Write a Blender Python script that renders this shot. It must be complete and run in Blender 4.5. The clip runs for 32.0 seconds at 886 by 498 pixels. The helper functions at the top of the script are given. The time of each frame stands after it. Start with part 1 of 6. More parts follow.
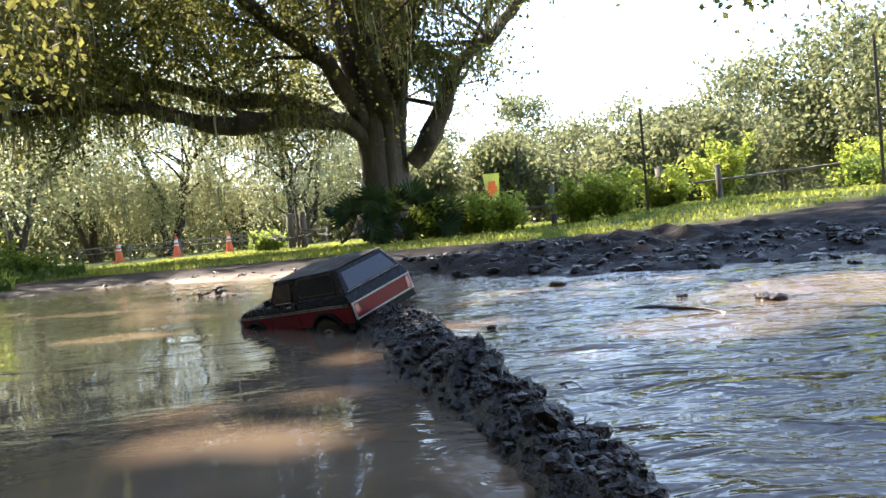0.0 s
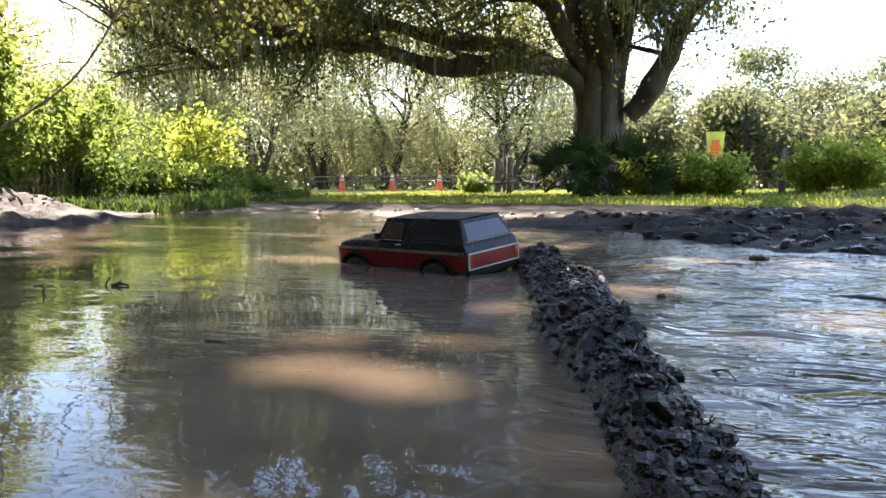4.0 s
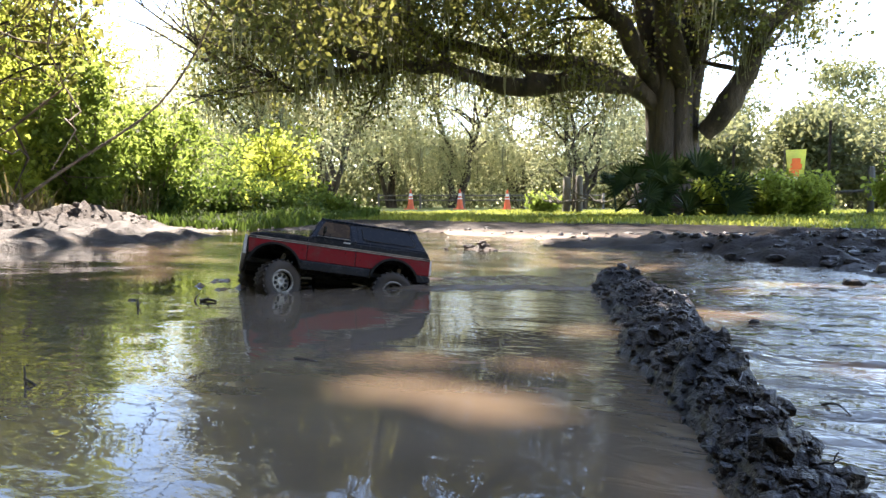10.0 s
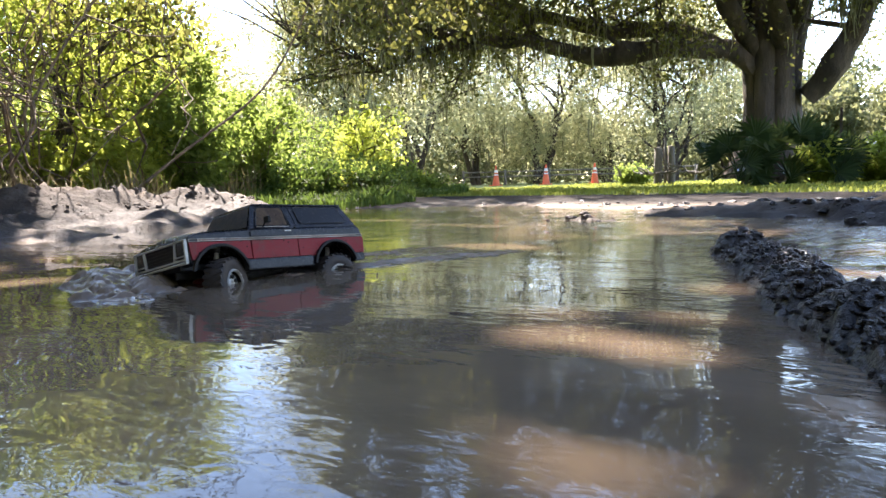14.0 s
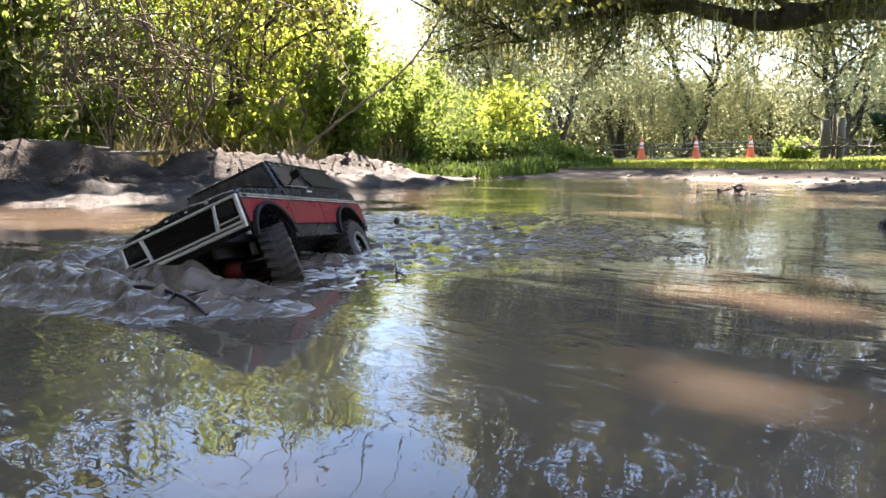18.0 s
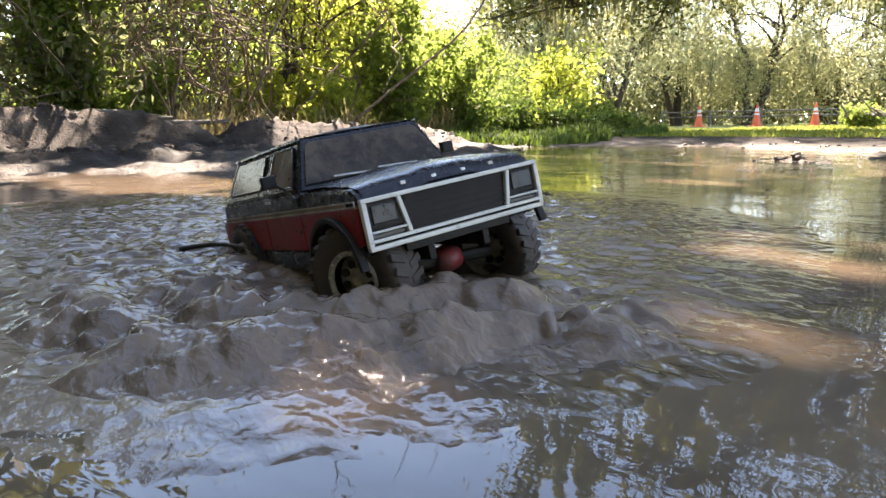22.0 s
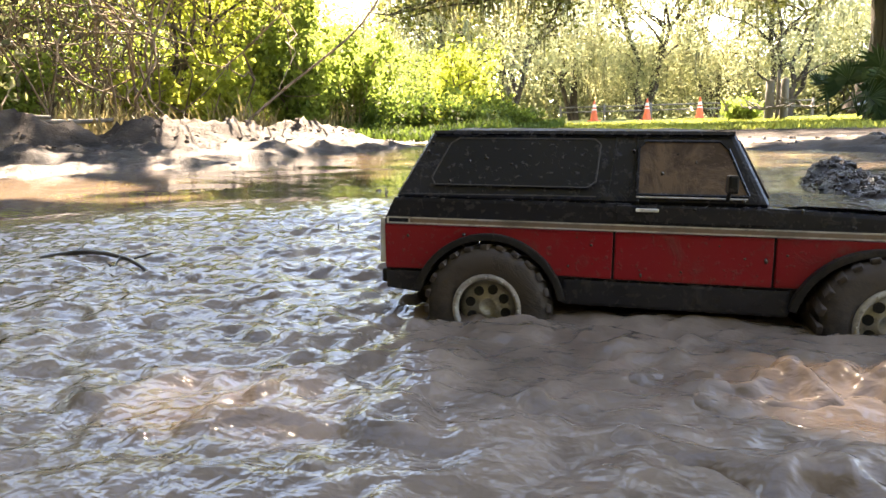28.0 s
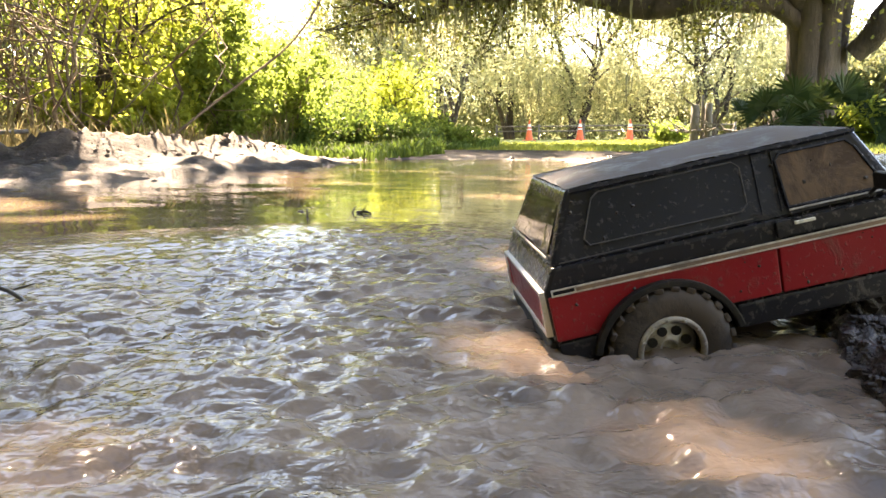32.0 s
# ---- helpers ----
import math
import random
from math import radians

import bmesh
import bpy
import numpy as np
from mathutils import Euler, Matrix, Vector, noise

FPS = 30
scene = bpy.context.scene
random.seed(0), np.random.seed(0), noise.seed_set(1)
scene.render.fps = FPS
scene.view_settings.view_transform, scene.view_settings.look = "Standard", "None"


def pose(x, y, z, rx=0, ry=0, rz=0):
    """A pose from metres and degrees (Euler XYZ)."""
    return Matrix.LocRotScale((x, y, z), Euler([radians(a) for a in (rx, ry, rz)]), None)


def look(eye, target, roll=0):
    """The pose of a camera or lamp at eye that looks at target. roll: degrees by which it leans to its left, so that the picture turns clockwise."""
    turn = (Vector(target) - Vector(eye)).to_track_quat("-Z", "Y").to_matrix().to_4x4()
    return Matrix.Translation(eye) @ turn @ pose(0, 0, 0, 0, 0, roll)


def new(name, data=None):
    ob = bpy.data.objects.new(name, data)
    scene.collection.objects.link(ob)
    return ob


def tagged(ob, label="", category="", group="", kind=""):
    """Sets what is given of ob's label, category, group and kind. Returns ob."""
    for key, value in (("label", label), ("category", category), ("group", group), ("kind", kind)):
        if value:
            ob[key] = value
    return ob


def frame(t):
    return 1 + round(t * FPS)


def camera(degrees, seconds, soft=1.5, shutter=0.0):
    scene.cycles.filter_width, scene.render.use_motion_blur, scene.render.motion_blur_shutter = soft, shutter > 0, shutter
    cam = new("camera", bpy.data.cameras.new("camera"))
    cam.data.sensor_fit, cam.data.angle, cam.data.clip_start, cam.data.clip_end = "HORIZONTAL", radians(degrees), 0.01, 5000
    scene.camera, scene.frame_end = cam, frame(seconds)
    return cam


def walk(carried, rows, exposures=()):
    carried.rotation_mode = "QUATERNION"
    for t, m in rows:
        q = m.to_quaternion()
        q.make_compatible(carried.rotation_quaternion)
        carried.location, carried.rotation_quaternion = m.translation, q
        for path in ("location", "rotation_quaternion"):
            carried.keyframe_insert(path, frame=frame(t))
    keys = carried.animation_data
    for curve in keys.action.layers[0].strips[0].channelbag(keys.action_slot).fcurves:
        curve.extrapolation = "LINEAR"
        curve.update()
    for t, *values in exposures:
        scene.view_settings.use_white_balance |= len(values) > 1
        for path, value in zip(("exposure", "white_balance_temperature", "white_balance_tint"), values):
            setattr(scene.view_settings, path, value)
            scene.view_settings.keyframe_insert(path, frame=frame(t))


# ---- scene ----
cam = camera(65.1, 32.0)

PATH = [
    (0, (0.605, 0.33, 0.23), (0.573, 2.329, 0.172), -5.1),
    (0.5, (0.611, 0.334, 0.227), (0.524, 2.33, 0.145), -4.0),
    (1, (0.619, 0.338, 0.225), (0.452, 2.328, 0.119), -3.0),
    (1.5, (0.63, 0.346, 0.224), (0.376, 2.325, 0.092), -2.2),
    (2, (0.641, 0.351, 0.224), (0.308, 2.317, 0.069), -1.5),
    (2.5, (0.651, 0.362, 0.224), (0.239, 2.312, 0.048), -1.2),
    (3, (0.661, 0.376, 0.222), (0.178, 2.307, 0.035), -0.7),
    (3.5, (0.669, 0.392, 0.221), (0.119, 2.306, 0.034), -0.3),
    (4, (0.678, 0.408, 0.222), (0.067, 2.304, 0.044), 0.0),
    (4.5, (0.685, 0.426, 0.226), (0.029, 2.308, 0.061), 0.2),
    (6.5, (0.691, 0.448, 0.24), (-0.061, 2.296, 0.102), 0.0),
    (7, (0.688, 0.446, 0.238), (-0.075, 2.289, 0.095), -0.2),
    (7.5, (0.684, 0.445, 0.235), (-0.084, 2.286, 0.092), -0.4),
    (8, (0.679, 0.441, 0.235), (-0.082, 2.286, 0.098), -0.3),
    (8.5, (0.674, 0.434, 0.235), (-0.084, 2.281, 0.109), -0.1),
    (9, (0.667, 0.427, 0.232), (-0.092, 2.274, 0.114), 0.1),
    (9.5, (0.658, 0.417, 0.228), (-0.112, 2.259, 0.109), 0.3),
    (10, (0.647, 0.404, 0.225), (-0.144, 2.237, 0.1), 0.2),
    (10.5, (0.637, 0.398, 0.218), (-0.176, 2.22, 0.083), 0.0),
    (11, (0.627, 0.383, 0.215), (-0.207, 2.195, 0.069), -0.4),
    (11.5, (0.618, 0.368, 0.211), (-0.237, 2.17, 0.054), -0.8),
    (12, (0.611, 0.356, 0.208), (-0.261, 2.148, 0.039), -1.3),
    (12.5, (0.606, 0.332, 0.208), (-0.289, 2.112, 0.032), -1.6),
    (13, (0.6, 0.315, 0.207), (-0.327, 2.078, 0.027), -1.6),
    (13.5, (0.595, 0.305, 0.207), (-0.37, 2.048, 0.024), -1.5),
    (14, (0.591, 0.298, 0.205), (-0.413, 2.017, 0.018), -1.4),
    (14.5, (0.589, 0.289, 0.203), (-0.461, 1.98, 0.011), -1.3),
    (16.5, (0.603, 0.239, 0.191), (-0.609, 1.815, -0.031), -1.0),
    (17, (0.607, 0.229, 0.19), (-0.635, 1.779, -0.044), -0.7),
    (17.5, (0.612, 0.22, 0.19), (-0.669, 1.736, -0.057), -0.6),
    (18, (0.615, 0.209, 0.187), (-0.703, 1.691, -0.073), -0.6),
    (18.5, (0.618, 0.202, 0.186), (-0.728, 1.656, -0.085), -0.6),
    (19, (0.624, 0.194, 0.187), (-0.747, 1.622, -0.094), -0.6),
    (19.5, (0.628, 0.189, 0.186), (-0.763, 1.598, -0.098), -0.5),
    (20, (0.633, 0.184, 0.186), (-0.772, 1.577, -0.103), -0.5),
    (20.5, (0.638, 0.178, 0.183), (-0.779, 1.559, -0.111), -0.5),
    (21, (0.642, 0.17, 0.183), (-0.778, 1.544, -0.125), -0.5),
    (21.5, (0.648, 0.162, 0.183), (-0.77, 1.534, -0.142), -0.6),
    (22, (0.656, 0.155, 0.186), (-0.757, 1.527, -0.16), -0.7),
    (22.5, (0.659, 0.147, 0.185), (-0.746, 1.523, -0.178), -0.9),
    (23, (0.663, 0.146, 0.185), (-0.731, 1.53, -0.192), -0.9),
    (23.5, (0.666, 0.141, 0.185), (-0.714, 1.537, -0.2), -0.9),
    (24, (0.666, 0.142, 0.184), (-0.699, 1.55, -0.206), -0.8),
    (24.5, (0.665, 0.147, 0.186), (-0.687, 1.567, -0.207), -0.8),
    (26.5, (0.666, 0.17, 0.183), (-0.614, 1.66, -0.196), -1.1),
    (27, (0.665, 0.174, 0.184), (-0.593, 1.684, -0.189), -1.4),
    (27.5, (0.67, 0.181, 0.185), (-0.567, 1.709, -0.183), -1.4),
    (28, (0.674, 0.185, 0.186), (-0.542, 1.732, -0.175), -1.3),
    (28.5, (0.676, 0.191, 0.186), (-0.52, 1.755, -0.171), -1.4),
    (29, (0.678, 0.198, 0.188), (-0.498, 1.777, -0.163), -1.3),
    (29.5, (0.679, 0.205, 0.191), (-0.478, 1.8, -0.154), -1.0),
    (30, (0.678, 0.213, 0.191), (-0.459, 1.823, -0.147), -0.9),
    (30.5, (0.683, 0.218, 0.193), (-0.436, 1.842, -0.139), -0.6),
    (31, (0.683, 0.223, 0.195), (-0.419, 1.86, -0.132), -0.4),
    (31.5, (0.685, 0.227, 0.196), (-0.401, 1.875, -0.126), -0.3),
    (32, (0.689, 0.229, 0.199), (-0.385, 1.886, -0.118), -0.2),
]
walk(cam, [(t, look(eye, target, roll)) for t, eye, target, roll in PATH], exposures=[(0.0, 2.25, 7000, 17), (7.0, 2.4, 7150, 18), (14.0, 2.54, 6750, 19), (20.0, 2.6, 7300, 20), (24.0, 3.12, 7800, 20), (28.0, 3.5, 8500, 20), (32.0, 3.5, 9000, 20)])

# ---- world and sun ----
world = bpy.data.worlds.new("sky_world")
scene.world = world
world.use_nodes = True
wn = world.node_tree
sky = wn.nodes.new("ShaderNodeTexSky")
sky.sky_type = 'NISHITA'
sky.sun_disc = False
SUN_EL, SUN_AZ = radians(50), radians(-45)      # azimuth from +y towards +x
sky.sun_elevation, sky.sun_rotation = SUN_EL, SUN_AZ
sky.air_density, sky.dust_density = 1.0, 0.0
wn.nodes["Background"].inputs["Strength"].default_value = 0.15
wn.links.new(sky.outputs[0], wn.nodes["Background"].inputs[0])
sun_way = Vector((math.sin(SUN_AZ) * math.cos(SUN_EL), math.cos(SUN_AZ) * math.cos(SUN_EL), math.sin(SUN_EL)))
sun = new("sun", bpy.data.lights.new("sun", 'SUN'))
sun.data.energy, sun.data.angle, sun.data.color = 5.0, radians(0.53), (1.0, 0.94, 0.84)
sun.matrix_world = look(sun_way * 50, (0, 0, 0))


# ---- materials ----
def material(name, base, rough=0.6, metal=0.0, spec=0.5):
    m = bpy.data.materials.new(name)
    m.use_nodes = True
    b = m.node_tree.nodes["Principled BSDF"]
    b.inputs["Base Color"].default_value = (*base, 1)
    b.inputs["Roughness"].default_value = rough
    b.inputs["Metallic"].default_value = metal
    b.inputs["Specular IOR Level"].default_value = spec
    return m, m.node_tree, b


def node(nt, kind, **sets):
    n = nt.nodes.new(kind)
    for k, v in sets.items():
        n.inputs[k.replace("_", " ")].default_value = v
    return n


def coords(nt, scale=(1, 1, 1)):
    tc = nt.nodes.new("ShaderNodeTexCoord")
    mp = nt.nodes.new("ShaderNodeMapping")
    mp.inputs["Scale"].default_value = scale
    nt.links.new(tc.outputs["Object"], mp.inputs[0])
    return mp.outputs[0]


def noise_fac(nt, scale, detail=4, rough=0.6, vec=None, dist=0.0):
    n = node(nt, "ShaderNodeTexNoise", Scale=scale, Detail=detail, Roughness=rough, Distortion=dist)
    nt.links.new(vec if vec is not None else coords(nt), n.inputs["Vector"])
    return n.outputs["Fac"]


def ramp(nt, fac, stops):
    r = nt.nodes.new("ShaderNodeValToRGB")
    els = r.color_ramp.elements
    while len(els) < len(stops):
        els.new(0.5)
    for e, (p, c) in zip(els, stops):
        e.position = p
        e.color = (*c, 1) if len(c) == 3 else c
    nt.links.new(fac, r.inputs[0])
    return r.outputs[0]


def mix(nt, fac, a, b, mode="MIX"):
    m = nt.nodes.new("ShaderNodeMix")
    m.data_type, m.blend_type = "RGBA", mode
    for sock, v in ((m.inputs[0], fac), (m.inputs[6], a), (m.inputs[7], b)):
        if isinstance(v, (int, float)):
            sock.default_value = v
        elif isinstance(v, tuple):
            sock.default_value = (*v, 1)
        else:
            nt.links.new(v, sock)
    return m.outputs[2]


def bump(nt, b, height, strength=0.5, dist=0.01):
    bp = nt.nodes.new("ShaderNodeBump")
    bp.inputs["Strength"].default_value, bp.inputs["Distance"].default_value = strength, dist
    nt.links.new(height, bp.inputs["Height"])
    nt.links.new(bp.outputs[0], b.inputs["Normal"])
    return bp


def grainy(name, c1, c2, scale, rough=0.8, bump_by=0.5, dist=0.01, fine=8.0, metal=0.0, rough2=None, spec=0.5, stretch=(1, 1, 1)):
    """A surface of two colours that change at two scales, with fine relief."""
    m, nt, b = material(name, c1, rough, metal, spec)
    v = coords(nt, stretch)
    big, small = noise_fac(nt, scale, 5, 0.6, v), noise_fac(nt, scale * fine, 4, 0.7, v)
    col = mix(nt, ramp(nt, big, [(0.35, (0, 0, 0)), (0.65, (1, 1, 1))]), c1, c2)
    col = mix(nt, 0.55, col, ramp(nt, small, [(0.2, (0.45, 0.45, 0.45)), (0.8, (1.25, 1.25, 1.25))]), "MULTIPLY")
    nt.links.new(col, b.inputs["Base Color"])
    if rough2 is not None:
        r = nt.nodes.new("ShaderNodeMapRange")
        r.inputs[3].default_value, r.inputs[4].default_value = rough, rough2
        nt.links.new(small, r.inputs[0])
        nt.links.new(r.outputs[0], b.inputs["Roughness"])
    bump(nt, b, small, bump_by, dist)
    return m


def leafy(name, dark, light, glow, share=0.45, rough=0.6):
    """Leaves: each leaf takes its own tint; sunlight shows through."""
    m, nt, b = material(name, dark, rough, spec=0.16)
    g = nt.nodes.new("ShaderNodeNewGeometry")
    col = mix(nt, g.outputs["Random Per Island"], dark, light)
    v = noise_fac(nt, 0.9, 3, 0.5)
    col = mix(nt, 0.6, col, ramp(nt, v, [(0.3, (0.6, 0.65, 0.6)), (0.7, (1.3, 1.25, 1.0))]), "MULTIPLY")
    nt.links.new(col, b.inputs["Base Color"])
    tr = nt.nodes.new("ShaderNodeBsdfTranslucent")
    tcol = mix(nt, g.outputs["Random Per Island"], tuple(0.6 * c for c in glow), glow)
    nt.links.new(tcol, tr.inputs[0])
    ms = nt.nodes.new("ShaderNodeMixShader")
    ms.inputs[0].default_value = share
    nt.links.new(b.outputs[0], ms.inputs[1])
    nt.links.new(tr.outputs[0], ms.inputs[2])
    nt.links.new(ms.outputs[0], nt.nodes["Material Output"].inputs[0])
    return m


MAT_OAK_LEAF = leafy("oak_leaves", (0.045, 0.052, 0.02), (0.115, 0.12, 0.045), (0.26, 0.26, 0.07), 0.5)
# pale moss-laden leaves, with distance haze put into their colour
MAT_FAR_LEAF = leafy("hazed_grey_green_leaves", (0.19, 0.21, 0.125), (0.28, 0.29, 0.175), (0.60, 0.61, 0.35), 0.74)
MAT_BRIGHT_LEAF = leafy("yellow_green_leaves", (0.095, 0.14, 0.025), (0.26, 0.31, 0.055), (0.62, 0.69, 0.13), 0.6)
MAT_BUSH_LEAF = leafy("green_leaves", (0.055, 0.09, 0.02), (0.16, 0.21, 0.045), (0.35, 0.46, 0.10), 0.54)
MAT_GRASS = leafy("grass_blades", (0.09, 0.125, 0.025), (0.21, 0.23, 0.05), (0.48, 0.52, 0.10), 0.5)
MAT_REED = leafy("lush_grass", (0.035, 0.07, 0.018), (0.085, 0.13, 0.032), (0.15, 0.23, 0.045), 0.4)
MAT_DRY = leafy("dry_stalks", (0.16, 0.13, 0.07), (0.30, 0.25, 0.14), (0.3, 0.25, 0.12), 0.3)
MAT_MOSS = leafy("grey_moss", (0.16, 0.17, 0.11), (0.27, 0.27, 0.18), (0.30, 0.29, 0.18), 0.4, 0.9)
MAT_PALM = leafy("palm_fronds", (0.02, 0.042, 0.02), (0.05, 0.08, 0.035), (0.10, 0.14, 0.04), 0.25, 0.3)
MAT_WOOD_LEAF = leafy("woodland_leaves", (0.055, 0.07, 0.035), (0.15, 0.165, 0.085), (0.30, 0.32, 0.15), 0.5)
MAT_BARK = grainy("oak_bark", (0.035, 0.027, 0.021), (0.115, 0.088, 0.068), 3.0, 0.9, 1.0, 0.05, 6, stretch=(1, 1, 0.25))
MAT_TWIG = grainy("twig_bark", (0.11, 0.078, 0.052), (0.27, 0.195, 0.13), 8.0, 0.85, 0.6, 0.01)
MAT_POST = grainy("weathered_post", (0.10, 0.09, 0.08), (0.2, 0.18, 0.15), 6.0, 0.9, 0.6, 0.01, stretch=(1, 1, 0.2))
MAT_STEEL = grainy("rusty_steel", (0.05, 0.045, 0.04), (0.11, 0.08, 0.06), 12.0, 0.6, 0.3, 0.004, metal=0.4)
MAT_PIPE = grainy("grey_pipe", (0.45, 0.46, 0.46), (0.6, 0.6, 0.6), 5.0, 0.5, 0.2, 0.004)
MAT_ORANGE = grainy("orange_plastic", (0.75, 0.13, 0.03), (0.60, 0.10, 0.03), 6.0, 0.5, 0.15, 0.003)
MAT_WHITE = grainy("white_band", (0.75, 0.75, 0.72), (0.6, 0.6, 0.57), 8.0, 0.45, 0.1, 0.002)
MAT_RIDGE = grainy("wet_black_mud", (0.005, 0.0038, 0.0032), (0.038, 0.026, 0.0215), 7.0, 0.10, 1.0, 0.010, 9, rough2=0.6, spec=0.45)

MAT_WETTWIG = grainy("wet_twig", (0.012, 0.010, 0.008), (0.035, 0.026, 0.02), 30.0, 0.35, 0.4, 0.002)


def ground_material():
    m, nt, b = material("ground_soil", (0.2, 0.15, 0.1), 0.85, spec=0.22)
    def attr(n):
        a = nt.nodes.new("ShaderNodeAttribute")
        a.attribute_name = n
        return a.outputs["Fac"]
    v = coords(nt)
    n1, n2, n3 = noise_fac(nt, 1.3, 5, 0.6, v), noise_fac(nt, 9, 6, 0.7, v), noise_fac(nt, 60, 3, 0.7, v)
    mud = mix(nt, ramp(nt, n2, [(0.35, (0, 0, 0)), (0.7, (1, 1, 1))]), (0.008, 0.006, 0.005), (0.040, 0.029, 0.024))
    sand = mix(nt, ramp(nt, n2, [(0.3, (0, 0, 0)), (0.7, (1, 1, 1))]), (0.20, 0.15, 0.112), (0.38, 0.30, 0.235))
    grass = mix(nt, ramp(nt, n1, [(0.3, (0, 0, 0)), (0.7, (1, 1, 1))]), (0.06, 0.09, 0.02), (0.13, 0.16, 0.045))
    grass = mix(nt, ramp(nt, n2, [(0.5, (0, 0, 0)), (0.75, (1, 1, 1))]), grass, (0.16, 0.12, 0.07))
    # this mask holds real sand and the sunlit look of the bank's top
    col = mix(nt, attr("sand"), mud, sand)
    col = mix(nt, attr("green"), col, grass)
    col = mix(nt, 0.5, col, ramp(nt, n3, [(0.2, (0.5, 0.5, 0.5)), (0.8, (1.3, 1.3, 1.3))]), "MULTIPLY")
    nt.links.new(col, b.inputs["Base Color"])
    r = nt.nodes.new("ShaderNodeMapRange")
    r.inputs[3].default_value, r.inputs[4].default_value = 0.95, 0.62
    nt.links.new(attr("wet"), r.inputs[0])
    nt.links.new(r.outputs[0], b.inputs["Roughness"])
    add = nt.nodes.new("ShaderNodeMath")
    add.operation = "ADD"
    nt.links.new(n2, add.inputs[0])
    nt.links.new(n3, add.inputs[1])
    bump(nt, b, add.outputs[0], 0.7, 0.02)
    return m


def water_material():
    m, nt, b = material("muddy_water", (0.2, 0.15, 0.1), 0.03)
    b.inputs["IOR"].default_value = 1.33
    def attr(n):
        a = nt.nodes.new("ShaderNodeAttribute")
        a.attribute_name = n
        return a.outputs["Fac"]
    def calc(op, p, q):
        n = nt.nodes.new("ShaderNodeMath")
        n.operation = op
        for s, v in zip(n.inputs, (p, q)):
            if isinstance(v, float):
                s.default_value = v
            else:
                nt.links.new(v, s)
        return n.outputs[0]
    v = coords(nt)
    cloud = noise_fac(nt, 0.9, 4, 0.55, v, 0.6)
    still = mix(nt, ramp(nt, cloud, [(0.35, (0, 0, 0)), (0.65, (1, 1, 1))]), (0.065, 0.049, 0.033), (0.185, 0.137, 0.097))
    swirl = noise_fac(nt, 9, 5, 0.6, v, 1.2)
    stirred = mix(nt, ramp(nt, swirl, [(0.3, (0, 0, 0)), (0.7, (1, 1, 1))]), (0.085, 0.062, 0.046), (0.20, 0.147, 0.11))
    nt.links.new(mix(nt, attr("silt"), still, stirred), b.inputs["Base Color"])
    r = nt.nodes.new("ShaderNodeMapRange")
    r.inputs[1].default_value, r.inputs[3].default_value, r.inputs[4].default_value = 0.3, 0.004, 0.09
    nt.links.new(attr("silt"), r.inputs[0])
    nt.links.new(r.outputs[0], b.inputs["Roughness"])
    r = nt.nodes.new("ShaderNodeMapRange")
    r.inputs[3].default_value, r.inputs[4].default_value = 0.5, 0.34
    nt.links.new(attr("silt"), r.inputs[0])
    nt.links.new(r.outputs[0], b.inputs["Specular IOR Level"])
    wide = coords(nt, (0.75, 1.5, 1))
    a, c = noise_fac(nt, 7, 2, 0.45, wide, 0.8), noise_fac(nt, 21, 2, 0.5, wide, 0.8)
    slow = calc("MULTIPLY", calc("ADD", a, calc("MULTIPLY", c, 0.35)), attr("chop"))
    live = calc("MAXIMUM", calc("SUBTRACT", attr("silt"), 0.22), 0.0)
    fine = calc("MULTIPLY", calc("MULTIPLY", noise_fac(nt, 34, 3, 0.55, v, 0.3), live), 0.19)
    glint = calc("MULTIPLY", noise_fac(nt, 95, 2, 0.5, wide, 0.5), calc("ADD", calc("MULTIPLY", live, 0.03), calc("MULTIPLY", attr("chop"), 0.035)))
    patch = ramp(nt, noise_fac(nt, 2.3, 3, 0.5, coords(nt, (0.7, 1.6, 1)), 0.6), [(0.46, (0.12, 0.12, 0.12)), (0.62, (1, 1, 1))])
    ripple = calc("MULTIPLY", calc("MULTIPLY", noise_fac(nt, 19, 2, 0.5, wide, 0.25), patch), 0.045)
    bump(nt, b, calc("ADD", calc("ADD", calc("ADD", slow, fine), glint), ripple), 1.0, 0.035)
    return m


MAT_GROUND, MAT_WATER = ground_material(), water_material()


# ---- mesh helpers ----
def mesh_np(name, verts, faces, mats, smooth=True, attrs=None):
    """A mesh from arrays: verts (n,3), faces (m,k)."""
    me = bpy.data.meshes.new(name)
    verts, faces = np.asarray(verts, np.float32), np.asarray(faces, np.int32)
    m, k = faces.shape
    me.vertices.add(len(verts))
    me.vertices.foreach_set("co", verts.ravel())
    me.loops.add(m * k)
    me.loops.foreach_set("vertex_index", faces.ravel())
    me.polygons.add(m)
    me.polygons.foreach_set("loop_start", np.arange(0, m * k, k, dtype=np.int32))
    me.polygons.foreach_set("use_smooth", np.full(m, smooth))
    for n, a in (attrs or {}).items():
        at = me.attributes.new(n, "FLOAT", "POINT")
        at.data.foreach_set("value", np.asarray(a, np.float32))
    me.materials.append(mats)
    me.update(calc_edges=True)
    return me


def part(name, bm, mat_, parent, label="", smooth=False):
    me = bpy.data.meshes.new(name)
    bm.normal_update()
    bm.to_mesh(me)
    bm.free()
    me.materials.append(mat_)
    if smooth:
        me.polygons.foreach_set("use_smooth", np.full(len(me.polygons), True))
    ob = new(name, me)
    ob.parent = parent
    return tagged(ob, label)


